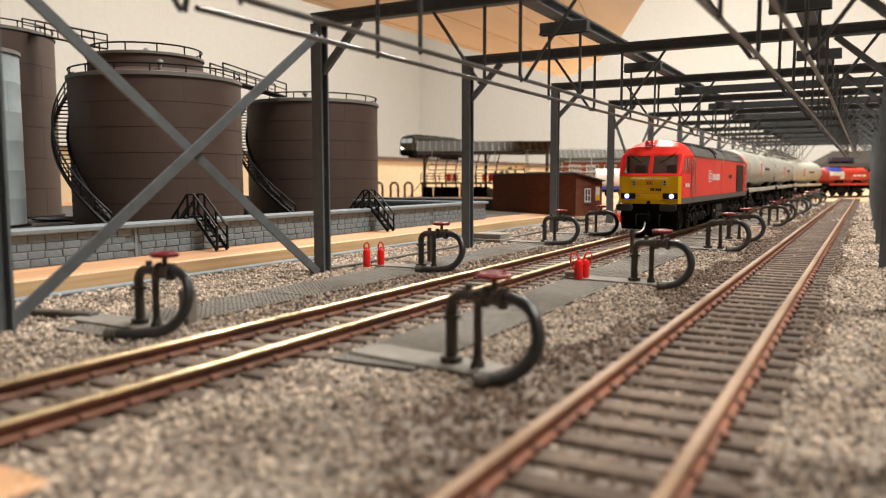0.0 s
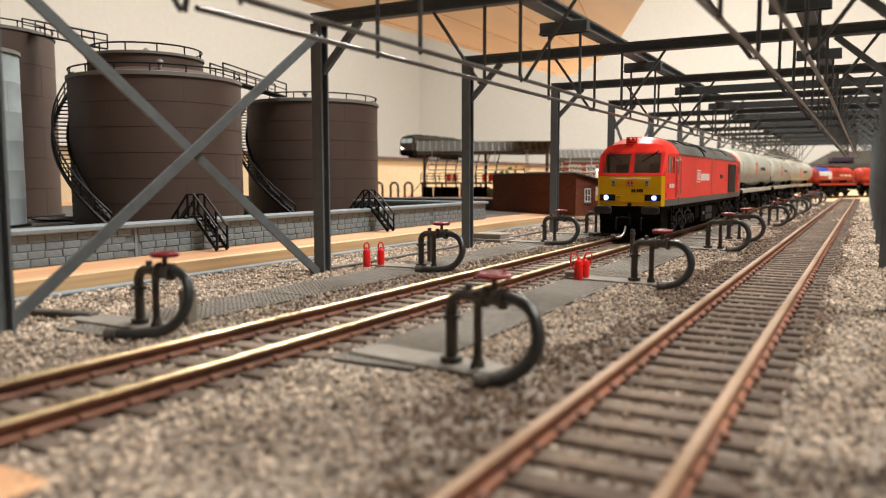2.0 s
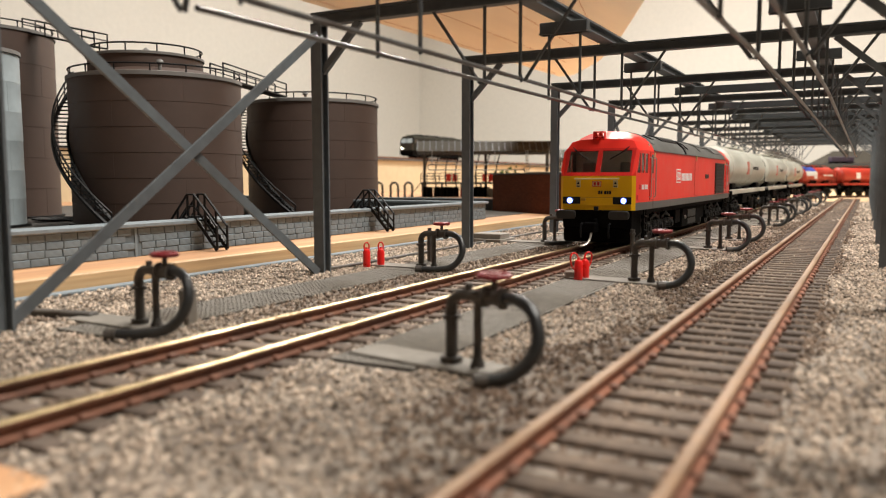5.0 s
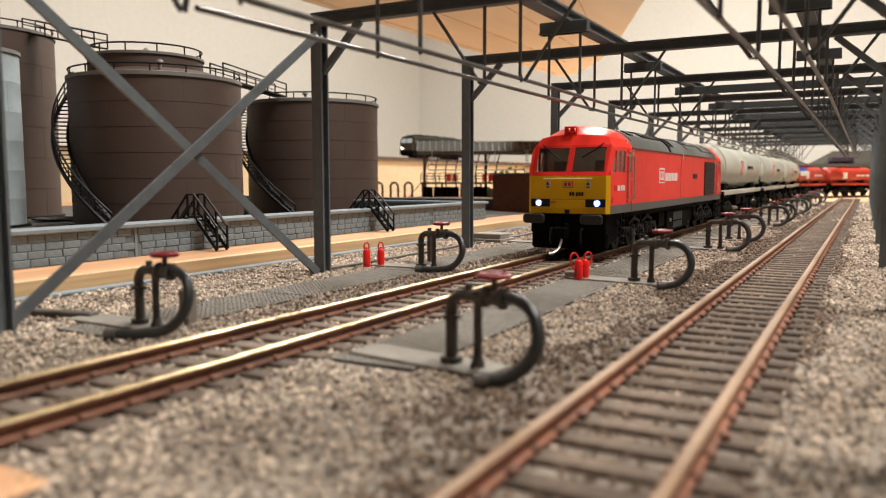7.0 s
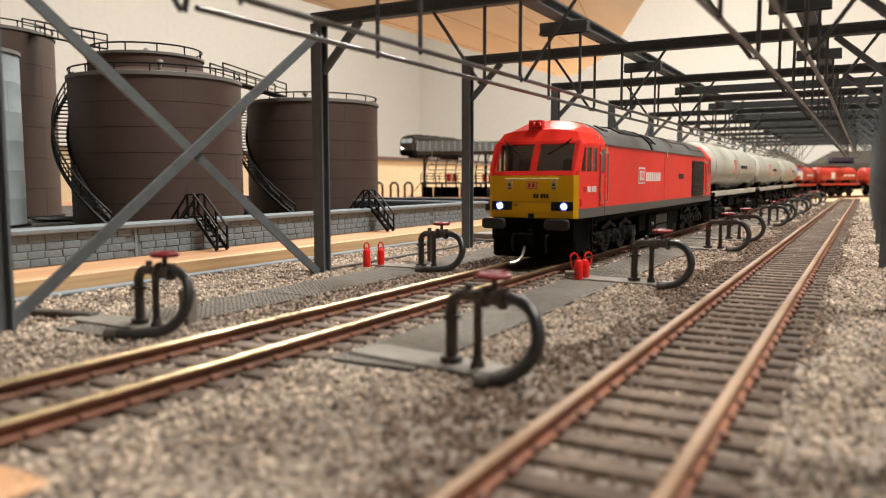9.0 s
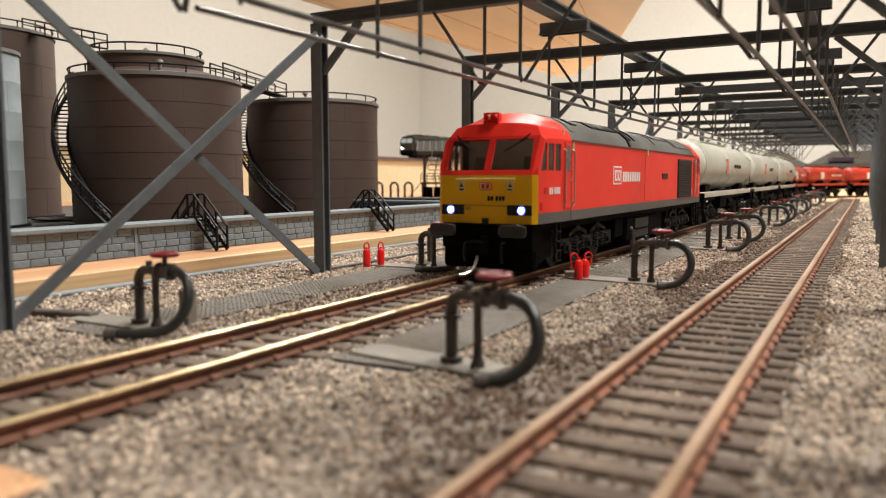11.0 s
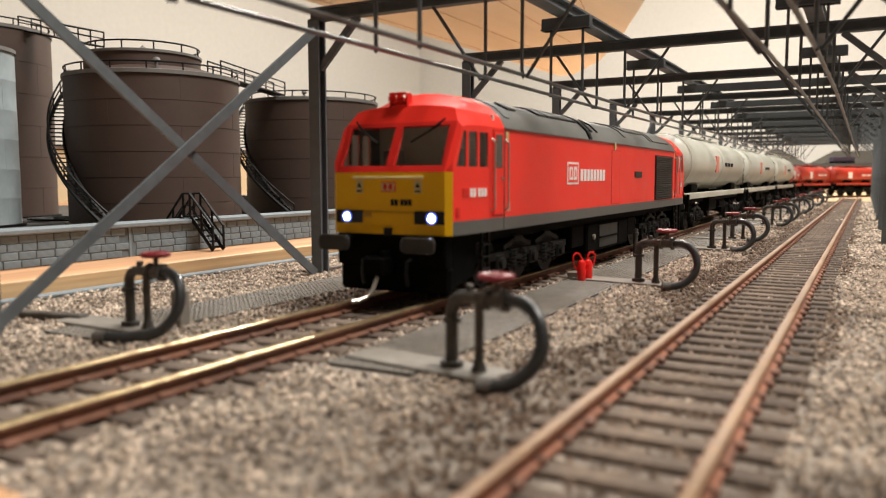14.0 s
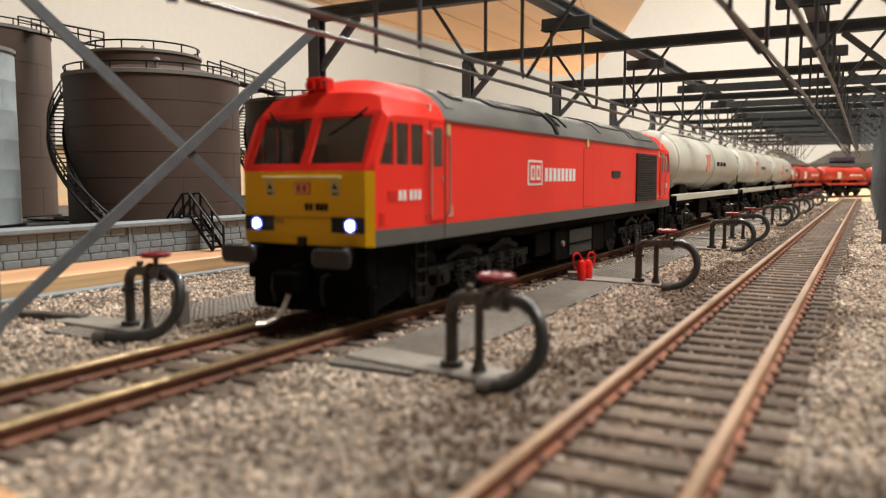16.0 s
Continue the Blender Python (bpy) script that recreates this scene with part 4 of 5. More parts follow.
def tank_wagon(paint, banded, rad=15.6, mid=37.0, length=WAGON_L):
    """A bogie tank wagon, its middle at y = 0."""
    half = length / 2
    bog, walkway = half - 36, min(45, half - 26)
    kind = "red bogie tank wagon" if paint is M_WAGON_RED else "off-white bogie tank wagon"
    t = thing("tank_wagon", P(0, 0, 0), kind + " with grimy black underframe", "tank wagon", "train of tank wagons")
    prof = [(0.0, -half + 1)] + [((rad - 0.3) * math.sin(a), -half + 1 + 6 * (1 - math.cos(a))) for a in (k * math.pi / 12 for k in range(1, 7))]
    prof += [(rad, -half + 12), (rad, half - 12)] + [(r, -z) for r, z in prof[::-1]]
    b = lathe(prof, 36)
    bmesh.ops.transform(b, verts=b.verts, matrix=Matrix.Translation((0, 0, mid)) @ Matrix.Rotation(-math.pi / 2, 4, "X"))
    barrel = part("barrel", b, paint, t, smooth=True)
    for y in (-half + 7, 0.0, half - 7):
        h = tube([((rad + .15) * math.cos(a), y, mid + (rad + .02) * math.sin(a)) for a in (2 * math.pi * k / 36 for k in range(36))], 0.22, 5, closed=True)
        part("barrel_band", h, paint, barrel)
    top = mid + rad
    b = box(-4, 4, -walkway, walkway, top, top + 0.5)
    for y in range(1 - int(walkway), int(walkway), 4):
        box(-4.4, 4.4, y - .3, y + .3, top + .4, top + .8, 0, b)
    part("walkway", b, M_WAGON_GREY if paint is not M_WAGON_RED else M_BLACK_UNDER, t, "roof walkway with slats")
    part("manhole", cyl((0, 0, top - .6), (0, 0, top + 2.0), 3.2, 16), paint, t, "round filler hatch")
    for s in (-1, 1):
        part("walkway_rail", tube([(s * 4.2, -walkway, top), (s * 5, -walkway, top + 2.4), (s * 5, walkway, top + 2.4), (s * 4.2, walkway, top)], 0.25, 5), paint, t)
        part("sole_bar", box(*sorted((s * 13.4, s * 15.2)), -half, half, 17.2, 20.6, 0.3), paint, t)
        for y in (-bog, bog):
            part("saddle", box(*sorted((s * 6, s * 12)), y - 9, y + 9, 18, 25, 0.5), M_BLACK_UNDER, t)
        part("side_tank", box(*sorted((s * 8, s * 13.6)), -34, -8, 9, 17, 0.5), M_BLACK_UNDER, t)
        part("brake_cylinder", cyl((s * 10, 8, 12), (s * 10, 30, 12), 3.2, 12), M_BLACK_UNDER, t)
        b = plate(s * (rad - .9), -24, -14, mid - 5, mid + 5, 1.0)
        part("sign_panel", b, M_WHITE if paint is M_WAGON_RED else M_LOCO_PINK, barrel)
        for k in range(3):
            part("lettering_bar", plate(s * (rad - .5), 10 + 12 * k, 19 + 12 * k, mid - 1, mid + 1.5, 0.6), M_BLACK_UNDER if paint is not M_WAGON_RED else M_WHITE, barrel, "dark lettering bar")
        part("access_ladder", tube([(s * 14.5, half - 4, 18), (s * 14.5, half - 4, mid + 6), (s * 5, half - 8, top)], 0.4, 5), M_BLACK_UNDER, t)
    part("underframe", box(-10, 10, -half, half, 14.5, 18), M_BLACK_UNDER, t, "black underframe")
    for e in (-1, 1):
        part("headstock", box(-16, 16, *sorted((e * half, e * (half - 2.5))), 11, 20, 0.3), M_BLACK_UNDER, t)
        for s in (-1, 1):
            part("buffer", cyl((s * 11.3, e * half, 13.8), (s * 11.3, e * (half + 6), 13.8), 1.6, 10, 3.0), M_BUFFER, t)
    if banded:
        for a0, a1, m, label in ((30, 150, M_BLUE, "blue painted top panel"), (-2, 29.5, M_WHITE, "white painted side panel"), (150.5, 182, M_WHITE, "white painted side panel")):
            h = bmesh.new()
            rows = []
            for k in range(9):
                a = math.radians(a0 + (a1 - a0) * k / 8)
                rows.append([h.verts.new((q * math.cos(a), y, mid + q * math.sin(a))) for q, y in ((rad + .04, -half + 8), (rad + .16, -half + 8), (rad + .16, -half + 44), (rad + .04, -half + 44))])
            for A, B in zip(rows, rows[1:]):
                for k in range(4):
                    h.faces.new((A[k], A[(k + 1) % 4], B[(k + 1) % 4], B[k]))
            h.faces.new(rows[0][::-1]), h.faces.new(rows[-1])
            part("painted_panel", h, m, barrel, label, smooth=True)
    for yc in (-bog, bog):
        bogie(t, yc, (-13, 13), 6.0, 19, 12.6)
        for w in (-13, 13):
            WHEELS.append((wheelset(t, yc + w, 6.0), yc + w, 6.0))
    return t


wagons = []
place = LOCO_L + 14
for i in range(11):
    long = WAGON_L if i < 3 else 118.0
    wagons.append((tank_wagon(M_WAGON_GREY if i < 3 else M_WAGON_RED, i in (3, 6), *((15.6, 37.0) if i < 3 else (13.0, 32.5)), long), place + long / 2, long / 2 - 36))
    place += long + 16


def motions():
    times = [k * 0.5 for k in range(33)]
    walk(loco, [(t, P(0, front_at(t), 0)) for t, p in LOCO_PATH])
    for w, middle, bog in wagons:
        rows = []
        for k in range(17):
            s = front_at(float(k)) + middle
            a, b = along(s - bog), along(s + bog)
            x, y = (a[0] + b[0]) / 2, (a[1] + b[1]) / 2
            rows.append((float(k), P(x, y, 0, -math.degrees(math.atan2(b[0] - a[0], b[1] - a[1])))))
        walk(w, rows)
    for ob, y, r in WHEELS:
        walk(ob, [(t, P(0, y, r, 0, math.degrees((402.5 - front_at(t)) / r))) for t in times])


# ---- walkways, hoses and bottles between the tracks ----
def walkway_plate(x0, x1, y0, y1):
    """A grey walkway panel with a raised mesh of bars."""
    t = thing("walkway_panel", P((x0 + x1) / 2, (y0 + y1) / 2, -3.4), "grey mesh walkway panel lying on the ballast", "walkway panel", "walkway panels")
    w, l = (x1 - x0) / 2, (y1 - y0) / 2 - 0.25
    # solid near-black sheet paints the shade seen through the mesh holes
    part("sheet", box(-w, w, -l, l, 0, 0.45), M_GRATE_GAPS, t)
    b = bmesh.new()
    step = 1.5
    for k in range(int(2 * w / step) + 1):
        x = -w + 0.2 + k * step
        box(x - 0.24, x + 0.24, -l, l, 0.4, 0.6, 0, b)
    for k in range(int(2 * l / step)):
        y = -l + 0.3 + k * step
        box(-w, w, y - 0.3, y + 0.3, 0.4, 0.62, 0, b)
    tagged(part("mesh", b, M_GRATE, t), kind="stuff")
    return t


M_GRATE_GAPS = mat("mesh_gap_shade", (0.035, 0.03, 0.026), 0.85, vary=0.2, grain=400, coarse=30)
for x0, x1, start in ((16.5, 33.5, 106), (-51.5, -33.5, 100)):
    y = start
    while y < 640:
        walkway_plate(x0, x1, y, y + 62)
        y += 62


def hose_stand(x, y, tail, turn=-8):
    """A standpipe with a red handwheel and a fat hose that hangs in a loop; tail: where the hose lies down."""
    t = thing("hose_stand", P(x, y, -3.4, turn), "standpipe with red handwheel and black looped hose", "hose stand", "hose stands")
    part("base_plate", box(-20, 9.5, -4.5, 4.0, 0.3, 1.1, 0.15), M_GRATE, t, "flat grey base plate")
    b = cyl((0, 0, 1.0), (0, 0, 10.8), 1.05, 14)
    cyl((0, 0, 1.0), (0, 0, 2.1), 1.9, 14, bm=b)
    cyl((0, 0, 8.6), (0, 0, 9.3), 1.65, 14, bm=b)
    part("standpipe", b, M_STANDPIPE, t)
    pts = [(0, 0, 10.6)] + [(2.6 - 2.6 * math.cos(a), 0, 10.6 + 2.4 * math.sin(a)) for a in (k * math.pi / 12 for k in range(1, 7))] + [(8.2, 0, 13.0)]
    part("elbow_pipe", tube(pts, 1.02, 12), M_STANDPIPE, t, smooth=True)
    b = cyl((5.4, 0, 1.0), (5.4, 0, 12.6), 0.75, 10)
    cyl((5.4, 0, 1.0), (5.4, 0, 3.0), 1.4, 10, 0.7, b)
    part("support_post", b, M_STANDPIPE, t)
    b = cyl((6.6, 0, 13.0), (10.6, 0, 13.0), 1.35, 12)
    for u in (6.9, 10.3):
        cyl((u - .35, 0, 13.0), (u + .35, 0, 13.0), 1.85, 12, bm=b)
    cyl((8.6, 0, 12.0), (8.6, 0, 16.4), 0.55, 8, bm=b)
    cyl((3.6, 0, 14.0), (3.6, 0, 15.0), 0.7, 8, bm=b)
    part("valve_body", b, M_STANDPIPE, t)
    w = tube([(8.6 + 2.5 * math.cos(a), 2.5 * math.sin(a), 16.6) for a in (2 * math.pi * k / 20 for k in range(20))], 0.55, 8, closed=True)
    for a in (0.3, 0.3 + math.pi / 2):
        beam((8.6 + 2.5 * math.cos(a), 2.5 * math.sin(a), 16.6), (8.6 - 2.5 * math.cos(a), -2.5 * math.sin(a), 16.6), 0.9, 0.7, w)
    cyl((8.6, 0, 15.9), (8.6, 0, 17.2), 0.9, 10, bm=w)
    part("handwheel", w, M_VALVE, t, "dark red handwheel")
    ctrl = [(10.4, 0, 13.0), (13.5, -0.3, 13.0), (16.6, -1.2, 11.4), (18.4, -2.6, 7.9), (17.9, -4.2, 4.6), (15.6, -6.0, 2.2)] + tail
    pts = []
    C = [ctrl[0]] + ctrl + [ctrl[-1]]
    for i in range(1, len(C) - 2):
        p0, p1, p2, p3 = (Vector(q) for q in C[i - 1:i + 3])
        for k in range(6):
            u = k / 6
            pts.append(0.5 * ((2 * p1) + (p2 - p0) * u + (2 * p0 - 5 * p1 + 4 * p2 - p3) * u * u + (3 * p1 - p0 - 3 * p2 + p3) * u ** 3))
    pts.append(Vector(ctrl[-1]))
    h = part("hose", tube(pts, 1.08, 12), M_HOSE, t, "thick black rubber hose", smooth=True)
    d = (pts[-1] - pts[-2]).normalized()
    part("hose_coupling", cyl(pts[-1] - d * 1.6, pts[-1] + d * 0.6, 1.4, 12), M_STANDPIPE, h)
    return t


short_tail = [(13.0, -7.8, 1.5), (11.4, -8.8, 1.45)]
right_stand = hose_stand(38, 231, short_tail)
for y in (112, 357, 417, 555, 612, 738, 795, 947, 1000, 1110):
    copy_thing(right_stand, P(38, y, -3.4, -8 - (y % 7)))
hose_stand(-38.5, 111, [(12.0, -8.6, 1.5), (8.4, -11.4, 1.45), (6.6, -12.6, 1.45)], -2)
left_stand = hose_stand(-39.5, 234, [(12.0, -8.2, 1.5), (8.0, -10.2, 1.45), (5.5, -11.2, 1.45)], -2)
for y in (355, 421, 555):
    copy_thing(left_stand, P(-39.5, y, -3.4, -2 + (y % 5)))


def gas_bottles(x, y, gap, turn, loops):
    t = thing("gas_bottles", P(x, y, -3.2, turn), "pair of bright red gas bottles beside the track", "gas bottles", "red gas bottles")
    for s in (-0.5, 0.5):
        c = s * gap
        prof = [(0, 0.2), (1.3, 0.2), (1.35, 0.5), (1.35, 5.6), (1.0, 6.4), (0.45, 6.8), (0.45, 7.4), (0, 7.4)]
        b = lathe(prof, 16)
        bmesh.ops.translate(b, verts=b.verts, vec=(c, 0, 0))
        bottle = part("bottle", b, M_RED_CAN, t, "glossy red bottle", smooth=True)
        side = 1 if s > 0 else -1
        if loops:
            pts = [(c, 0, 6.8)] + [(c + side * (1.7 - 1.7 * math.cos(a)), 0.3, 7.0 + 1.9 * math.sin(a)) for a in (k * math.pi / 8 for k in range(1, 8))] + [(c + side * 2.8, 0.4, 5.2), (c + side * 1.3, 0.5, 3.6)]
        else:
            pts = [(c - .8, 0, 6.2), (c - .9, 0, 8.2), (c - 0.4, 0, 9.0), (c + 0.4, 0, 9.0), (c + .9, 0, 8.2), (c + .8, 0, 6.2)]
        part("hose_loop", tube(pts, 0.28, 6), M_RED_CAN, bottle)
    return t


gas_bottles(21.6, 230, 2.7, 62, True)
gas_bottles(-57.2, 230, 5.2, 42, False)
gas_bottles(-56, 545, 3.0, 20, True)
tagged(part("timber_block", box(-2, 2, -2, 2, -3.0, -0.6, 0.2), M_SLEEPER, m=P(17.5, 232, 0, 20)), "small dark timber block beside red bottles", "block")
slab = box(-10, 10, -9, 9, -3.4, -1.2, 0.2)
box(-7, 9, -7, 5, -1.3, 1.4, 0.3, slab)
tagged(part("concrete_slab", slab, M_GRATE, m=P(-68, 352, 0)), "grey stepped concrete slab beside the gantry post", "slab")
tagged(part("ground_pipe", tube([(-65, 204, -2.4), (-64, 235, -2.4), (-66, 300, -2.4), (-68, 560, -2.4)], 0.6, 8), M_STANDPIPE), "dark pipe lying on the ballast along the gantry", "pipe")
tagged(part("flat_bar", box(-10, 10, -1.6, 1.6, -3.2, -1.6, 0.3), M_STANDPIPE, m=P(-65.5, 110.5, 0, 12)), "short flat grey bar lying at the gantry foot", "bar")
px, py, top = 17.0, 307.4, 8.4
b = cyl((px, py, -3.4), (px, py, top), 0.9, 10)
cyl((px, py, top - 2.2), (px, py, top - 1.4), 1.3, 10, bm=b)
tagged(part("pipe_stub", b, M_STANDPIPE, smooth=True), "capped dark standpipe behind a hose stand", "pipe")
tagged(part("pipe_stub", tube([(-47, 254, -3.4), (-47, 254, 8.0)], 1.3, 10), M_STANDPIPE), "short dark standpipe rising from the walkway", "pipe")
tagged(part("control_box", box(-34.5, -31.5, 118, 121, -3.4, 4.6, 0.3), M_GRATE), "small grey control box behind a hose stand", "box")

tagged(part("wood_offcut", box(-2, 25, 10, 47, -3.4, -2.6, 0.3), M_WOOD), "pale pine offcut lying between the tracks", "offcut")


# ---- tank compound ----


def tank_rail(z, r, posts, parent, a0=0.0, a1=2 * math.pi):
    n = 48
    full = a1 - a0 > 6.28
    ang = [a0 + (a1 - a0) * k / n for k in range(n if full else n + 1)]
    top = part("guard_rail", tube([(r * math.cos(a), r * math.sin(a), z + 4.6) for a in ang], 0.5, 6, closed=full), M_BLACK, parent, "thin black guard rail")
    for k in range(posts):
        a = a0 + (a1 - a0) * k / posts
        part("rail_post", cyl((r * math.cos(a), r * math.sin(a), z - 0.5), (r * math.cos(a), r * math.sin(a), z + 4.6), 0.45, 6), M_BLACK, top)


def spiral_stair(parent, r, h, a0, a1):
    st = part("spiral_stair", tube([(r * math.cos(a0 + (a1 - a0) * k / 40) * 1.0, r * math.sin(a0 + (a1 - a0) * k / 40), h * k / 40 + 0.3) for k in range(41)], 1.0, 5), M_BLACK, parent, "black steel stair curling round the tank")
    for rad, dz, q in ((r + 8, 0.3, 1.2), (r + 8, 9.0, 0.6), (r + 8, 5.0, 0.4)):
        part("stair_rail", tube([(rad * math.cos(a0 + (a1 - a0) * k / 40), rad * math.sin(a0 + (a1 - a0) * k / 40), h * k / 40 + dz) for k in range(41)], q, 5), M_BLACK, st)
    tread = to_mesh("tread", box(r - 0.2, r + 8.2, -1.5, 1.5, -0.35, 0.35), M_BLACK)
    n = 34
    for k in range(n):
        a = a0 + (a1 - a0) * (k + 0.5) / n
        part("tread", tread, None, st, m=P(0, 0, h * (k + 0.5) / n, math.degrees(a)))
    for k in range(0, 41, 4):
        a = a0 + (a1 - a0) * k / 40
        c, s = (r + 8) * math.cos(a), (r + 8) * math.sin(a)
        part("stair_post", cyl((c, s, h * k / 40), (c, s, h * k / 40 + 9), 0.4, 6), M_BLACK, st)


def storage_tank(x, y, r, h, tier, paint, label, stair=None, rail=True):
    t = thing("storage_tank", P(x, y, 1.6), label, "storage tank", "storage tanks")
    n = 6
    for k in range(n):
        z0, z1 = h * k / n, h * (k + 1) / n
        q = r + (0.12 if k % 2 else 0.0)
        lip = 0.14 if paint is M_TANK else 0.05
        c = part("shell_course", lathe([(q - 1.0, z0), (q, z0), (q, z1 - 0.5), (q + lip, z1 - 0.35), (q + lip, z1), (q - 1.0, z1)], 72), paint, t, "curved riveted plate ring", smooth=True)
        for j in range(4):
            a = 2 * math.pi * (j + 0.5 * (k % 2)) / 4 + 0.35
            part("plate_joint", beam((q * math.cos(a), q * math.sin(a), z0 + .2), (q * math.cos(a), q * math.sin(a), z1 - .4), 0.22, 0.1), paint, c)
    part("top_rim", lathe([(r - 2, h - 0.5), (r + 1.0, h - 0.5), (r + 1.0, h + 1.6), (r - 2, h + 2.2)], 72), M_TANK_ROOF, t, "grey rounded rim", smooth=True)
    if tier:
        rt, ht = tier
        part("roof", lathe([(r - 1, h + 1.0), (rt, h + 6.0)], 64), paint, t, smooth=True)
        off = P(-5.2, -2.8, 0)
        tr = part("upper_drum", lathe([(rt, h + 4), (rt, h + ht), (rt - 1, h + ht + 1), (0, h + ht + 3.5)], 64), paint, t, "smaller raised drum on the roof", m=off, smooth=True)
        part("drum_rim", lathe([(rt - 1, h + ht - .4), (rt + .8, h + ht - .4), (rt + .8, h + ht + 1.0), (rt - 1, h + ht + 1.4)], 64), M_TANK_ROOF, tr, smooth=True)
        tank_rail(h + ht + 1, rt - 0.5, 12, tr)
        part("vent_cap", lathe([(1.2, h + ht + 1), (1.2, h + ht + 5), (2.4, h + ht + 6), (0, h + ht + 8)], 16), M_TANK_ROOF, tr, smooth=True)
        b = lathe([(1.0, 0), (1.0, 3.4), (2.2, 4.4), (1.5, 5.8), (0, 6.2)], 14)
        bmesh.ops.translate(b, verts=b.verts, vec=((r - 8) * 0.78, -(r - 8) * 0.62, h + 3))
        part("vent_cap", b, M_TANK_ROOF, t, "small pale mushroom vent", smooth=True)
    else:
        part("roof", lathe([(r - 1, h + 1.0), (0, h + 6.0)], 64), paint, t, smooth=True)
        b = lathe([(1.0, 0), (1.0, 3.4), (2.2, 4.4), (1.5, 5.8), (0, 6.2)], 14)
        bmesh.ops.translate(b, verts=b.verts, vec=(-4, -4, h + 5))
        part("vent_cap", b, M_TANK_ROOF, t, smooth=True)
    if rail:
        tank_rail(h + 1.2, r - 0.5, 16, t)
    part("base_ring", lathe([(r - 1, 0), (r + 2.2, 0), (r + 2.2, 1.6), (r - 1, 1.8)], 64), M_BLACK, t)
    if stair:
        spiral_stair(t, r + 0.6, h, *(math.radians(a) for a in stair))
    return t


tagged(part("compound_floor", box(-620, -133, 60, 620, 1.61, 1.9), M_GROUND_DARK), "dark gritty floor of the tank compound", "floor", kind="structure")
storage_tank(-282.0, 330.2, 49.4, 85.0, (33.0, 14.0), M_TANK, "large brown storage tank with raised drum and curling stair", (-67, -164))
storage_tank(-279.4, 478, 49.8, 83.2, None, M_TANK, "brown storage tank with black guard rail on its rim", (-65, -166))
storage_tank(-456, 323.5, 50.0, 128.0, None, M_TANK, "tall brown storage tank at the back of the compound")
storage_tank(-351.0, 249.6, 32.0, 98.0, None, M_TANK_GREY, "pale grey storage tank with rounded rim", None, False)


def gangway(a, b, label):
    a, b = Vector(a), Vector(b)
    t = thing("gangway", P(0, 0, 0), label, "gangway", "gangways")
    part("deck", beam(a, b, 9, 1.0), M_BLACK, t)
    side = (b - a).cross(Vector((0, 0, 1))).normalized() * 4.4
    for s in (-1, 1):
        for z, r in ((9, 0.5), (5, 0.35)):
            part("hand_rail", cyl(a + side * s + Vector((0, 0, z)), b + side * s + Vector((0, 0, z)), r, 6), M_BLACK, t)
        for k in range(4):
            p = a.lerp(b, k / 3) + side * s
            part("rail_post", cyl(p, p + Vector((0, 0, 9)), 0.5, 6), M_BLACK, t)
    return t


gangway((-254, 352, 91), (-277, 438, 88.5), "black railed gangway between two tank tops")
gangway((-413, 336, 130), (-326, 326, 111), "black railed gangway from the tall tank to the drum")
tagged(part("cable_coil", tube([(-352 + (14 + k * .12) * math.cos(k * .5), 246 + 70 + (14 + k * .12) * math.sin(k * .5), 2.6 + .02 * k) for k in range(60)], 0.6, 5), M_BLACK), "loose coil of black cable on the compound floor", "cable")


def stair_over_wall(y):
    """Black steps up and over the low wall with handrails on both sides."""
    t = thing("wall_stair", P(-126.5, y, 1.6), "black steel steps with handrails over the low wall", "steps", "steps over the wall")
    part("landing", box(-4.0, 0.5, -2.7, 2.7, 12.4, 13.2), M_BLACK, t)
    for s in (-1, 1):
        y0 = s * 2.7
        part("stringer", beam((0.5, y0, 12.6), (11.5, y0, 0.6), 0.7, 1.5), M_BLACK, t)
        part("stringer", beam((-4.0, y0, 12.6), (-14.5, y0, 0.6), 0.7, 1.5), M_BLACK, t)
        pts = [(11.5, y0, 1), (11.5, y0, 9.5), (0, y0, 21.5), (-3.5, y0, 21.5), (-14.5, y0, 9.5), (-14.5, y0, 1)]
        part("hand_rail", tube(pts, 0.5, 6), M_BLACK, t)
        part("middle_rail", tube([(11.5, y0, 5.0), (0, y0, 17.0), (-3.5, y0, 17.0), (-14.5, y0, 5.0)], 0.38, 5), M_BLACK, t)
        for x, z0, z1 in ((0, 12.8, 21.5), (-3.5, 12.8, 21.5), (5.8, 6.9, 15.4), (-9.0, 6.9, 15.4)):
            part("rail_post", cyl((x, y0, z0), (x, y0, z1), 0.48, 6), M_BLACK, t)
    for k in range(6):
        u = (k + 0.5) / 6
        part("tread", box(0.5 + 11 * u - 1.1, 0.5 + 11 * u + 1.1, -2.6, 2.6, 12.6 - 12 * u - 0.3, 12.6 - 12 * u + 0.3), M_BLACK_UNDER, t)
        part("tread", box(-4.0 - 10.5 * u - 1.1, -4.0 - 10.5 * u + 1.1, -2.6, 2.6, 12.6 - 12 * u - 0.3, 12.6 - 12 * u + 0.3), M_BLACK_UNDER, t)
    return t


st0 = stair_over_wall(213)
copy_thing(st0, P(-126.5, 332, 1.6))


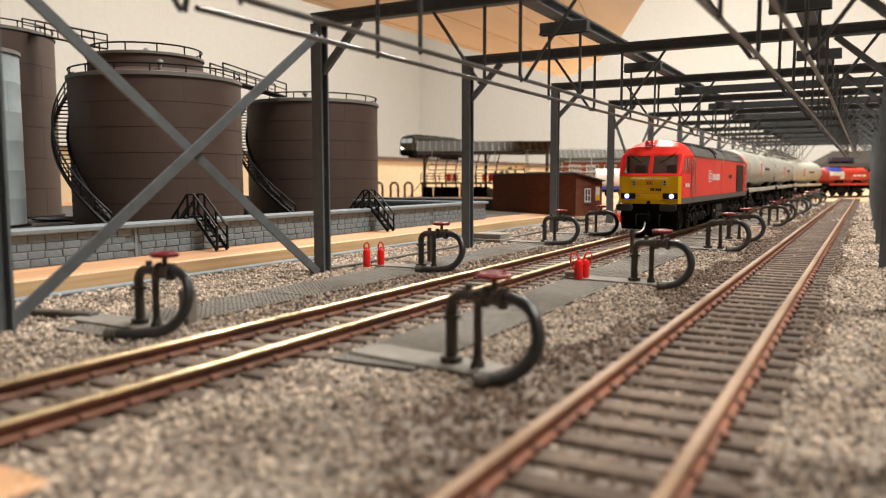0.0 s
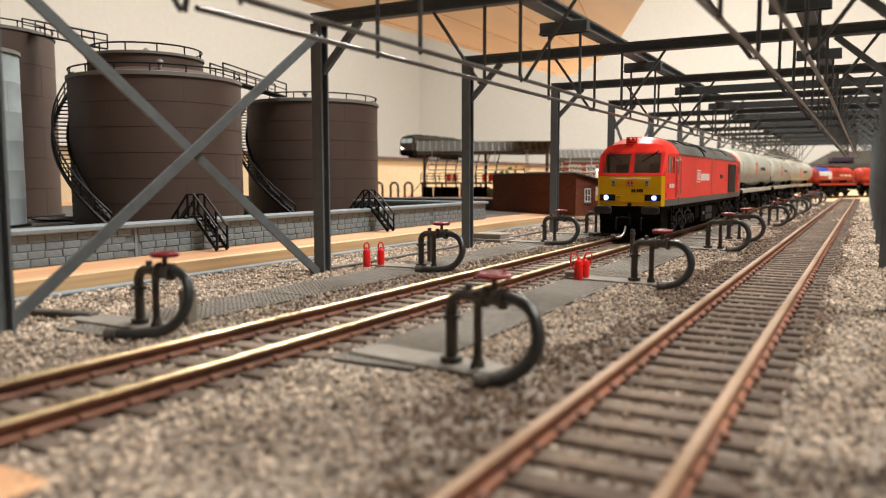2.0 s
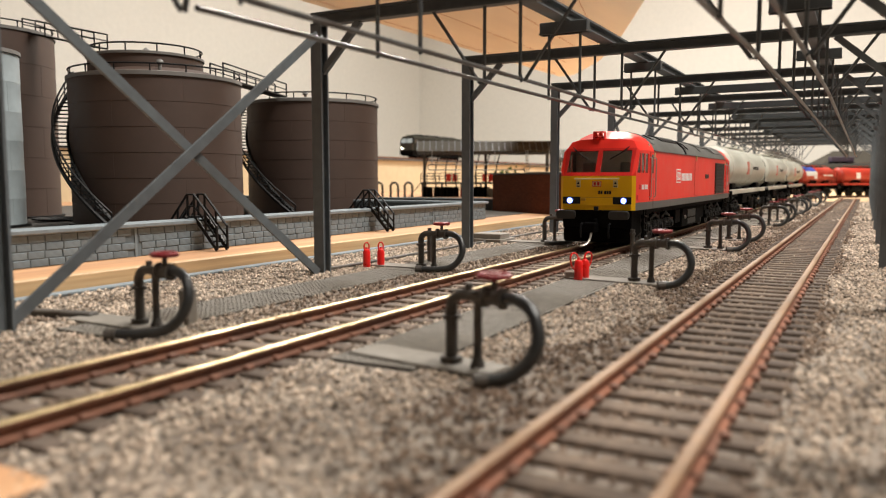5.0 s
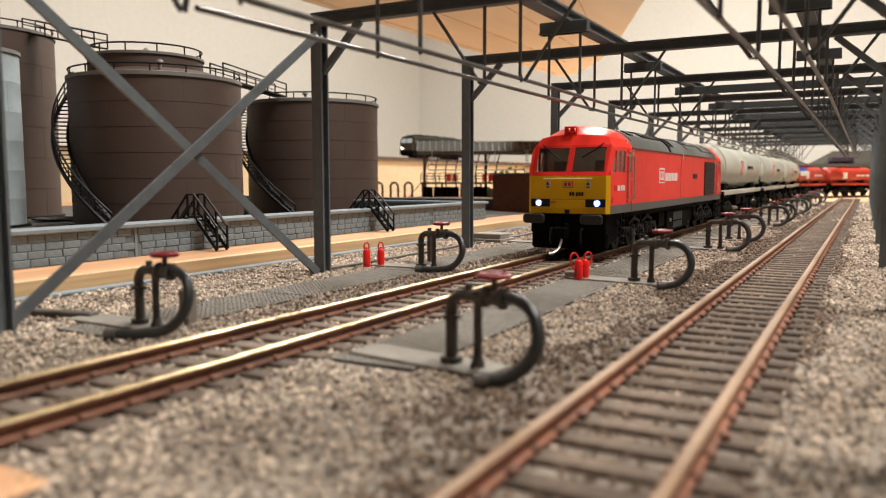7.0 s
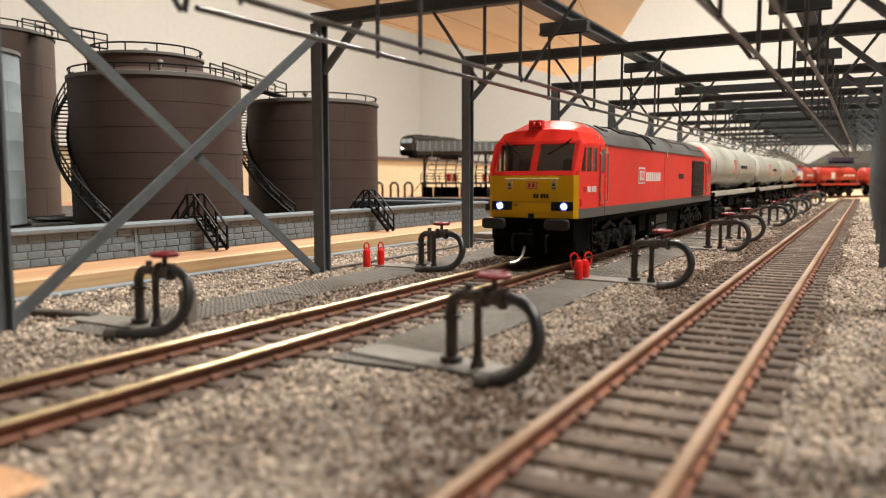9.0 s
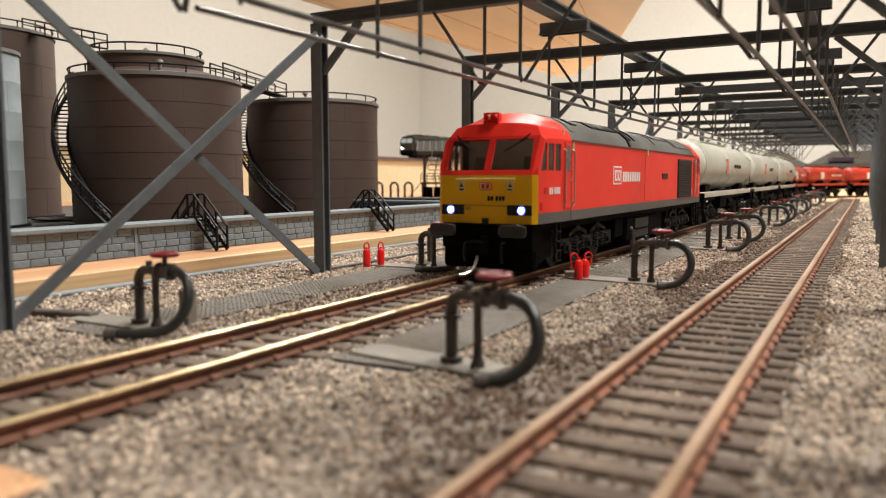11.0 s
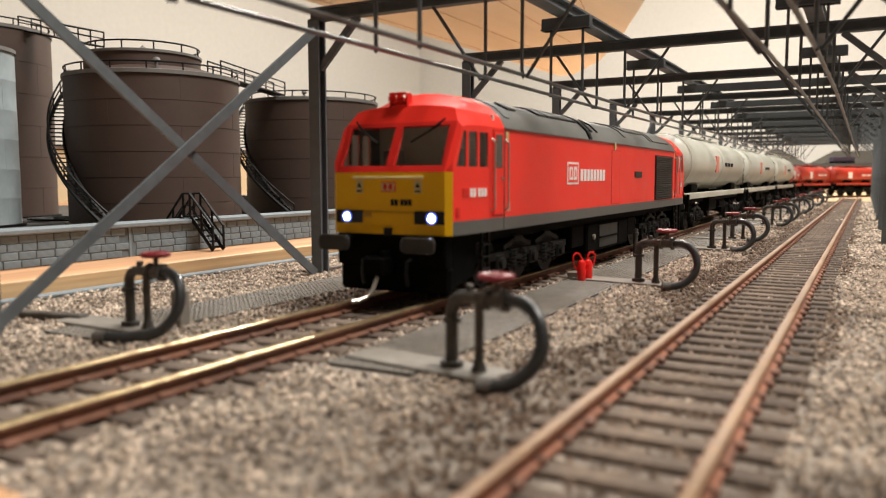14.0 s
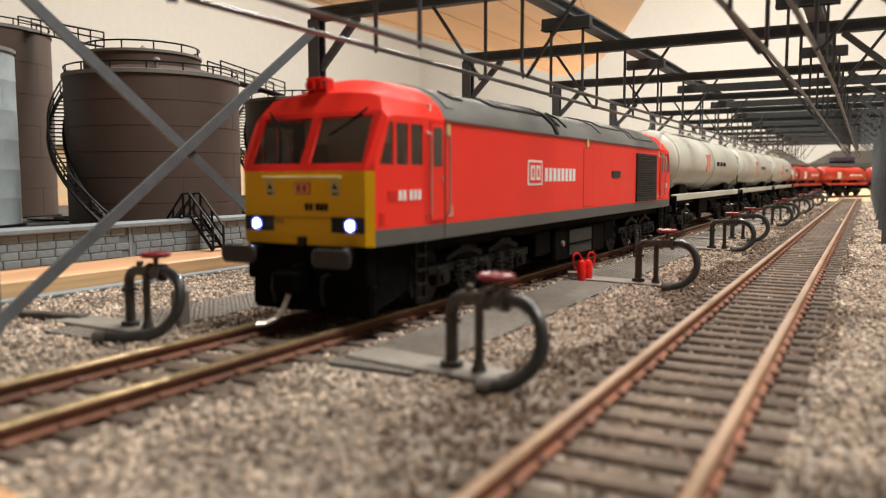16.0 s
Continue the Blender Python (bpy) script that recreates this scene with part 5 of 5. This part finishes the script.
# ---- brick hut ----
def hut():
    a = math.degrees(math.atan2(534 - 589, -85 + 177))
    t = thing("brick_hut", P(-177, 589, 1.6, a), "low red-brown brick hut with dark sloping roof", "hut")
    L, W, H, H2 = 107.0, 25.0, 30.5, 25.0
    prof = [(0, 0), (W, 0), (W, H2), (0, H)]
    b = bmesh.new()
    A = [b.verts.new((0, y, z)) for y, z in prof]
    B = [b.verts.new((L, y, z)) for y, z in prof]
    for k in range(4):
        b.faces.new((A[k], A[(k + 1) % 4], B[(k + 1) % 4], B[k]))
    b.faces.new(A), b.faces.new(B)
    wall = part("wall", b, M_BRICK_MORTAR, t, "recessed mortar joints")
    rng = random.Random(2)
    courses = bmesh.new()
    for k in range(20):
        z = 0.1 + k * 1.5
        x = -1.6 * (k % 2)
        while x < L:
            x0, x1 = max(0, x), min(L, x + 3.0)
            if x1 - x0 > 0.6:
                box(x0, x1, -0.22 - rng.random() * 0.05, 0.2, z, z + 1.32, 0, courses)
            x += 3.2
        y = -1.6 * (k % 2)
        while y < W:
            y0, y1 = max(0, y), min(W, y + 3.0)
            top = H + (H2 - H) * y1 / W
            window = y1 > 8 and y0 < 14 and 9.5 < z + 1 and z < 20
            if y1 - y0 > 0.6 and z + 1.4 < top and not window:
                box(L - 0.2, L + 0.22 + rng.random() * 0.05, y0, y1, z, z + 1.32, 0, courses)
            y += 3.2
    tagged(part("bricks", courses, M_BRICK, wall), kind="stuff")
    b = bmesh.new()
    beam((L / 2, -1.6, H + 0.9), (L / 2, W + 1.6, H2 + 0.3), L + 4, 0.9, b)
    part("roof", b, M_STEEL_DARK, t, "dark felt roof with thin edge")
    w = part("window", box(L + 0.05, L + 0.15, 8.6, 13.4, 10.5, 19.5), M_SMOKED, t, "small white-framed window")
    for y0, y1, z0, z1 in ((8.0, 8.8, 10, 20), (13.2, 14.0, 10, 20), (10.7, 11.4, 10, 20), (8, 14, 10, 10.9), (8, 14, 19.2, 20), (8, 14, 14.6, 15.3)):
        part("window_bar", box(L + 0.1, L + 0.5, y0, y1, z0, z1), M_PLASTIC_WHITE, w)
    part("window_sill", box(L, L + 1.0, 7.6, 14.4, 9.2, 10), M_COPING, w)
    part("lintel", box(L, L + 0.5, 7.6, 14.4, 20.2, 22), M_BRICK_MORTAR, w)
    s = part("notice", box(L + 0.25, L + 0.5, 18.5, 22.5, 11, 21), M_PLASTIC_WHITE, t, "white and yellow notice board")
    part("notice_band", box(L + 0.4, L + 0.6, 18.8, 22.2, 11.5, 15), M_LOCO_YELLOW, s)
    return t


hut()


# ---- far side of the yard; its grid is turned 28.75 degrees ----
def yard(right, ahead):
    return 97.8 - 0.481 * ahead + 0.877 * right, 0.877 * ahead + 0.481 * right


YARD = 28.75


def panel_canopy(right, ahead, length, z0, z1, depth, legs, label):
    x, y = yard(right, ahead)
    t = thing("yard_canopy", P(x, y, 1.6, YARD), label, "canopy", "yard canopies")
    n = int(length / 9)
    b = bmesh.new()
    beam((length / 2, 0, z0), (length / 2, depth * 0.5, z1), length, 1.0, b)
    beam((length / 2, depth * 0.5, z1), (length / 2, depth, z0), length, 1.0, b)
    roof = part("roof_sheet", b, M_ROOFING, t, "grey sheet roof with raised seams")
    rib = to_mesh("roof_seam", beam((0, -0.3, z0 + .6), (0, depth * 0.5, z1 + .8), 1.2, 0.9), M_STEEL_DARK)
    for k in range(n + 1):
        part("roof_seam", rib, None, roof, m=P(k * length / n, 0, 0))
    part("edge_beam", box(0, length, 0.5, 3, z0 - 3.5, z0 - 0.6), M_STEEL_DARK, t)
    part("edge_beam", box(0, length, depth - 3, depth - .5, z0 - 3.5, z0 - 0.6), M_STEEL_DARK, t)
    for k in range(legs):
        u = 10 + (length - 20) * k / max(1, legs - 1)
        part("leg", box(u - 2, u + 2, depth / 2 - 2, depth / 2 + 2, 0, z0 - 1), M_STEEL_DARK, t)
        part("leg_arm", beam((u, 2, z0 - 2.5), (u, depth - 2, z0 - 2.5), 2.0, 2.4), M_STEEL_DARK, t)
    return t


panel_canopy(-38, 1140, 205, 67, 83, 46, 3, "long grey panelled canopy over the fuelling point")
panel_canopy(222, 1500, 210, 66, 84, 50, 3, "grey panelled platform canopy beyond the fuelling point")


def fuelling_point():
    x, y = yard(-33, 1140)
    t = thing("fuelling_platform", P(x, y, 1.6, YARD), "raised steel fuelling platform with railings and pumps", "platform")
    L = 120
    part("deck", box(0, L, 8, 40, 19, 22), M_STEEL_DARK, t)
    for k in range(5):
        part("deck_leg", box(k * 29 + 1, k * 29 + 4, 9, 12, 0, 19), M_STEEL_DARK, t)
    for z in (27, 31, 35):
        part("hand_rail", cyl((0, 8, z), (L, 8, z), 0.6, 6), M_STEEL_DARK, t)
    for k in range(14):
        part("rail_post", cyl((k * L / 13, 8, 22), (k * L / 13, 8, 35), 0.6, 6), M_STEEL_DARK, t)
    for u in (38, 47, 92, 101):
        part("red_panel", box(u, u + 7, 7.2, 7.8, 23, 34, 0.2), M_LOCO_RED2, t, "red panel on the railing")
    part("step_ladder", beam((-18, 10, 0), (0, 10, 21), 5, 1.2), M_STEEL_DARK, t)
    for k in range(8):
        u = 4 + k * 15
        p = part("pump", box(u, u + 8, 2, 7, 0, 15, 0.8), M_BLACK_UNDER, t, "dark fuel pump")
        part("pump_hose", tube([(u + 4, 4, 15), (u + 2, 0, 30), (u + 4, 0, 48), (u + 8, 3, 62)], 0.9, 6), M_BLACK, p)
    for u in (13, 29, 44, 74, 89, 118):
        part("oil_drum", lathe([(0, 0), (5.2, 0), (5.2, 4), (5.5, 4.4), (5.2, 4.8), (5.2, 10), (5.5, 10.4), (5.2, 10.8), (5.2, 15), (0, 15)], 14), M_BLACK_UNDER, t, "dark oil drum", m=P(u, -4, 0))
    part("red_drum", cyl((62, -3, 0), (62, -3, 14), 3.6, 14), M_VALVE, t, "red drum")
    part("grey_drum", cyl((104, -3, 0), (104, -3, 13), 6, 14), M_STEEL, t, "grey drum")
    return t


fuelling_point()


def rail_loop(right, ahead, length, z):
    x, y = yard(right, ahead)
    pts = []
    for c, a0 in ((length - 4, -90), (4, 90)):
        pts += [(c + 4 * math.cos(math.radians(a0 + k * 22.5)), 0, 4 * math.sin(math.radians(a0 + k * 22.5))) for k in range(9)]
    t = thing("overhead_loop", P(x, y, z, YARD), "pale pipe loop hung below the canopy", "pipe loop", "pipe loops")
    part("pipe", tube(pts, 0.9, 6, closed=True), M_TANK_GREY, t)
    for k in range(4):
        u = 6 + (length - 12) * k / 3
        part("drop_rod", cyl((u, 0, 3), (u, 0, 69 - z), 0.7, 6), M_TANK_GREY, t)
    return t


rail_loop(-22, 1130, 150, 45.5)
rail_loop(118, 1125, 105, 42)


def pipe_hoop(right, ahead):
    x, y = yard(right, ahead)
    pts = [(-5, 0, 0), (-5, 0, 17)] + [(-5 * math.cos(a), 0, 17 + 5 * math.sin(a)) for a in (k * math.pi / 8 for k in range(1, 8))] + [(5, 0, 17), (5, 0, 0)]
    return tagged(part("pipe_hoop", tube(pts, 1.6, 8), M_STEEL_DARK, m=P(x, y, 1.6, YARD), smooth=True), "dark hoop-shaped vent pipe standing on the ground", "pipe hoop", "vent hoops")


for r in (-86.5, -65.5, -46.5, -108):
    pipe_hoop(r, 1035)

# upper level along the back wall
tagged(part("upper_level", box(-1100, -742, -350, 2600, 1.6, 66.0), M_CREAM), "cream-painted front of the raised upper track bed", "raised track bed", kind="structure")
tagged(part("upper_ledge", box(-1100, -738, -350, 2600, 66.0, 69.0), M_STEEL_DARK), "dark edge of the raised upper track bed", "ledge", kind="structure")
upper = railway_track(lambda s: (-764, s, 0), 700, 2300, "railway track on the raised upper level", M_RAIL_DULL)
upper.matrix_basis = P(0, 0, 73.4)


def parked_loco():
    t = thing("parked_locomotive", P(-764, 1408, 73.4), "dark grey-green diesel locomotive with dull yellow nose", "locomotive")
    mats = [M_DARK_GREEN, M_ROOFING, M_DARK_GREEN, M_DARK_GREEN]
    bm = bmesh.new()
    half = [(17.2, 15.7), (17.2, 18.9), (17.2, 30.0)] + ROOF
    rings = [ring(bm, y, half) for y in (26.8, 240)]
    loft(bm, rings, lambda f: 0)
    bm.faces.new(rings[-1])
    part("body", bm, mats, t, smooth=True)
    c = part("cab", cab_shell(), mats, t, smooth=True)
    part("windscreen_frame", screen_pane(-14.6, 14.6, -15.2, 15.2, 30.02, 41.6, 0.05, base=-0.7), M_DARK_GREEN, c)
    for s in (-1, 1):
        part("cab_side", side_frame_panel(s), M_DARK_GREEN, c)
        xs = sorted((s * 1.1, s * 13.6)), sorted((s * 1.1, s * 12.7))
        part("windscreen", screen_pane(xs[0][0], xs[0][1], xs[1][0], xs[1][1], 31.5, 40.7, 0.4), M_TANK_GREY, c, "pale windscreen")
        part("side_window", plate(s * 17.2, 8, 16, 31, 39, 0.3), M_WIND, c)
    part("headlight", cyl((-10, -0.8, 20), (-10, 0.2, 20), 1.8, 12), M_LAMP_WARM, c, "glowing headlight")
    part("buffer_beam", box(-16, 16, 0.3, 6, 6, 15.6, 0.4), M_BLACK_UNDER, t)
    part("underframe", box(-14, 14, 6, 238, 4, 15.8), M_BLACK_UNDER, t)
    for y in (30, 52, 74, 170, 192, 214):
        part("wheel", cyl((-10, y, 6.8), (10, y, 6.8), 6.8, 20), M_BLACK_UNDER, t)
    for k in range(5):
        part("roof_panel", box(-6, 6, 40 + 38 * k, 62 + 38 * k, 49.0, 51.2, 0.5), M_BLACK_UNDER, t)
    return t


parked_loco()


def yard_building(right, ahead, w, h, d, bays, label, rise=14, inset=0.0):
    x, y = yard(right, ahead)
    t = thing("yard_building", P(x, y, 1.6, YARD), label, "building", "yard buildings")
    part("wall", box(0, w, 0, d, 0, h), M_BRICK, t, "brown brick wall")
    b = bmesh.new()
    low = [b.verts.new(q) for q in ((-4, -4, h), (w + 4, -4, h), (w + 4, d + 4, h), (-4, d + 4, h))]
    top = [b.verts.new(q) for q in ((inset - 4, d / 2, h + rise), (w + 4 - inset, d / 2, h + rise))]
    for f in ((low[0], low[1], top[1], top[0]), (low[2], low[3], top[0], top[1]), (low[1], low[2], top[1]), (low[3], low[0], top[0]), (low[3], low[2], low[1], low[0])):
        b.faces.new(f)
    part("roof", b, M_ROOFING, t, "grey pitched roof")
    for k in range(bays):
        u = w * (k + 0.18) / bays
        ww = w * 0.64 / bays
        win = part("window", box(u, u + ww, -0.6, 0, h * 0.5, h * 0.9), M_WIND, t, "white-framed window")
        for j in range(5):
            q = u + ww * j / 4
            part("window_bar", box(q - .5, q + .5, -1.2, -.5, h * 0.5, h * 0.9), M_PLASTIC_WHITE, win)
        for q in (0.5, 0.72, 0.9):
            part("window_bar", box(u - .5, u + ww + .5, -1.15, -.45, h * q - .5, h * q + .5), M_PLASTIC_WHITE, win)
    return t


yard_building(262, 1640, 150, 62, 60, 4, "brown brick yard building with white windows")
yard_building(915, 2250, 145, 66, 90, 3, "distant building with grey hipped roof", 46, 66)
yard_building(1128, 2280, 240, 70, 90, 4, "distant long building with grey hipped roof", 38, 50)


def far_viaduct():
    """A dark raised track bed on piers at the far end, with a wagon on it."""
    x, y = yard(985, 2100)
    t = thing("viaduct", P(x, y, -3.4, YARD), "dark raised track bed on piers beyond the red wagons", "viaduct")
    part("deck", box(0, 260, 0, 60, 56, 68, 0.6), M_STEEL_DARK, t, "dark deck edge")
    part("parapet", box(0, 260, -1.5, 0, 62, 71, 0.3), M_STEEL_DARK, t)
    for k in range(6):
        part("pier", box(8 + 48 * k, 16 + 48 * k, 10, 50, 0, 56, 0.5), M_STEEL_DARK, t)
    w = thing("parked_wagon", P(*[a + b for a, b in zip(yard(1066, 2125), (0, 0))], 64.6, YARD), "dark purple-grey wagon standing on the viaduct", "wagon")
    part("body", box(0, 62, -10, 10, 8, 22, 1.5), M_PURPLE, w)
    part("underframe", box(-1, 63, -8, 8, 4, 8), M_BLACK_UNDER, w)
    for u in (12, 50):
        part("wheel", cyl((u, -8, 4.2), (u, 8, 4.2), 4.2, 14), M_BLACK_UNDER, w)


M_PURPLE = mat("purple_grey_paint", (0.05, 0.035, 0.06), 0.6, vary=0.15)
far_viaduct()


def parked_tank(right, ahead):
    x, y = yard(right, ahead)
    t = thing("parked_tank_wagon", P(x, y, 1.6, YARD - 12), "white tank wagon parked behind the brick hut", "tank wagon")
    part("barrel", cyl((0, 0, 26), (150, 0, 26), 15, 28), M_PLASTIC_WHITE, t, smooth=True)
    part("underframe", box(-2, 152, -11, 11, 7, 12, 0.5), M_BLACK_UNDER, t)
    part("blue_stripe", box(2, 148, -13.6, 13.6, 11, 15), M_BLUE, t)
    for u in (18, 38, 112, 132):
        part("wheel", cyl((u, -9, 6), (u, 9, 6), 6, 18), M_BLACK_UNDER, t)
    return t


parked_tank(225, 1130)

# foliage beyond the canopy
b = bmesh.new()
rng = random.Random(8)
for k in range(220):
    c = Vector((rng.gauss(0, 11), rng.gauss(0, 8), abs(rng.gauss(14, 14))))
    old = set(b.verts)
    bmesh.ops.create_icosphere(b, subdivisions=1, radius=rng.uniform(2, 5), matrix=Matrix.Translation(c) @ Euler((rng.random() * 3, rng.random() * 3, 0)).to_matrix().to_4x4() @ Matrix.Diagonal((1, 0.7, 0.6, 1)))
fx, fy = yard(130, 1480)
cylm = cyl((0, 0, 0), (0, 0, 24), 2.0, 8, 1.0)
tree = thing("model_tree", P(fx, fy, 1.6), "small green model tree behind the canopy", "tree")
part("crown", b, M_SCRUB, tree)
part("trunk", cylm, M_SLEEPER, tree)

# loft boarding overhead and bare boards at the far end
def loft_boards():
    t = thing("loft_panel", P(0, 0, 200), "large plywood panel slung overhead beside the wall", "panel", kind="structure")
    outline = [(-386, 585), (-361, 1247), (-336, 1241), (-255, 1120), (-187, 981), (-125, 830), (-78, 715)]
    b = bmesh.new()
    low = [b.verts.new((x, y, 0)) for x, y in outline]
    top = [b.verts.new((x, y, 12)) for x, y in outline]
    n = len(outline)
    for k in range(n):
        b.faces.new((low[k], low[(k + 1) % n], top[(k + 1) % n], top[k]))
    b.faces.new(low), b.faces.new(top)
    part("plywood_sheet", b, M_PLY, t)
    for k in range(4):
        part("board_joint", beam((-372 + k * 76, 605 + k * 30, -0.3), (-352 + k * 56, 1205 - k * 110, -0.15), 0.5, 0.3), M_WOOD, t)


loft_boards()
tagged(part("far_boards", box(-90, 700, 1178, 2400, -3.39, -2.9), M_PINE_EDGE), "bare pale boards at the far end of the tracks", "board", kind="structure")


# ---- low wall of the compound, block by block ----
def compound_wall():
    t = thing("compound_wall", P(0, 0, 1.6), "low grey block wall with smooth coping round the tanks", "wall", kind="structure")
    y0, y1 = 96.0, 470.0
    part("wall_core", box(-132.5, -127.0, y0, y1, 0, 10.2), M_MORTAR, t, "dark recessed joints")
    part("wall_core", box(-420, -132.5, y1 - 5.5, y1, 0, 10.2), M_MORTAR, t)
    # rear wall: its unlit inner face is put in as a dark colour
    part("wall_core", box(-620, -132.5, 600, 606, 0, 9), M_STEEL_DARK, t)
    b = box(-134.5, -125.2, y0, y1 + 1.4, 10.2, 12.0, 0.4)
    part("coping", b, M_COPING, t, "smooth pale grey coping")
    part("coping", box(-420, -134.6, y1 - 7, y1 + 1.4, 10.2, 12.0, 0.4), M_COPING, t)
    part("coping", box(-620, -132, 599, 607, 9, 10.2, 0.3), M_COPING, t)
    rng = random.Random(4)
    meshes = []
    for w in (5.5, 6.0, 4.6):
        q = to_mesh("block", box(-0.3, 0.4, -w / 2, w / 2, -1.18, 1.18, 0.18), M_BLOCK)
        meshes.append((w, q))
    for k in range(4):
        y = y0 + (0 if k % 2 else 2.8)
        while y < y1 - 3:
            w, q = meshes[rng.choice((0, 0, 1, 2))]
            if not any(abs(y + w / 2 - j) < w / 2 + 0.2 for j in (183, 290, 397)):
                part("block", q, None, t, m=P(-127.0 + rng.uniform(-.12, .1), y + w / 2, 1.3 + k * 2.52))
            else:
                w = 2.6
            y += w + 0.2
    for j in (183, 290, 397):
        part("pilaster_joint", box(-127.2, -126.5, j - 0.5, j + 0.5, 0, 10.2), M_BLOCK, t)


compound_wall()


motions()
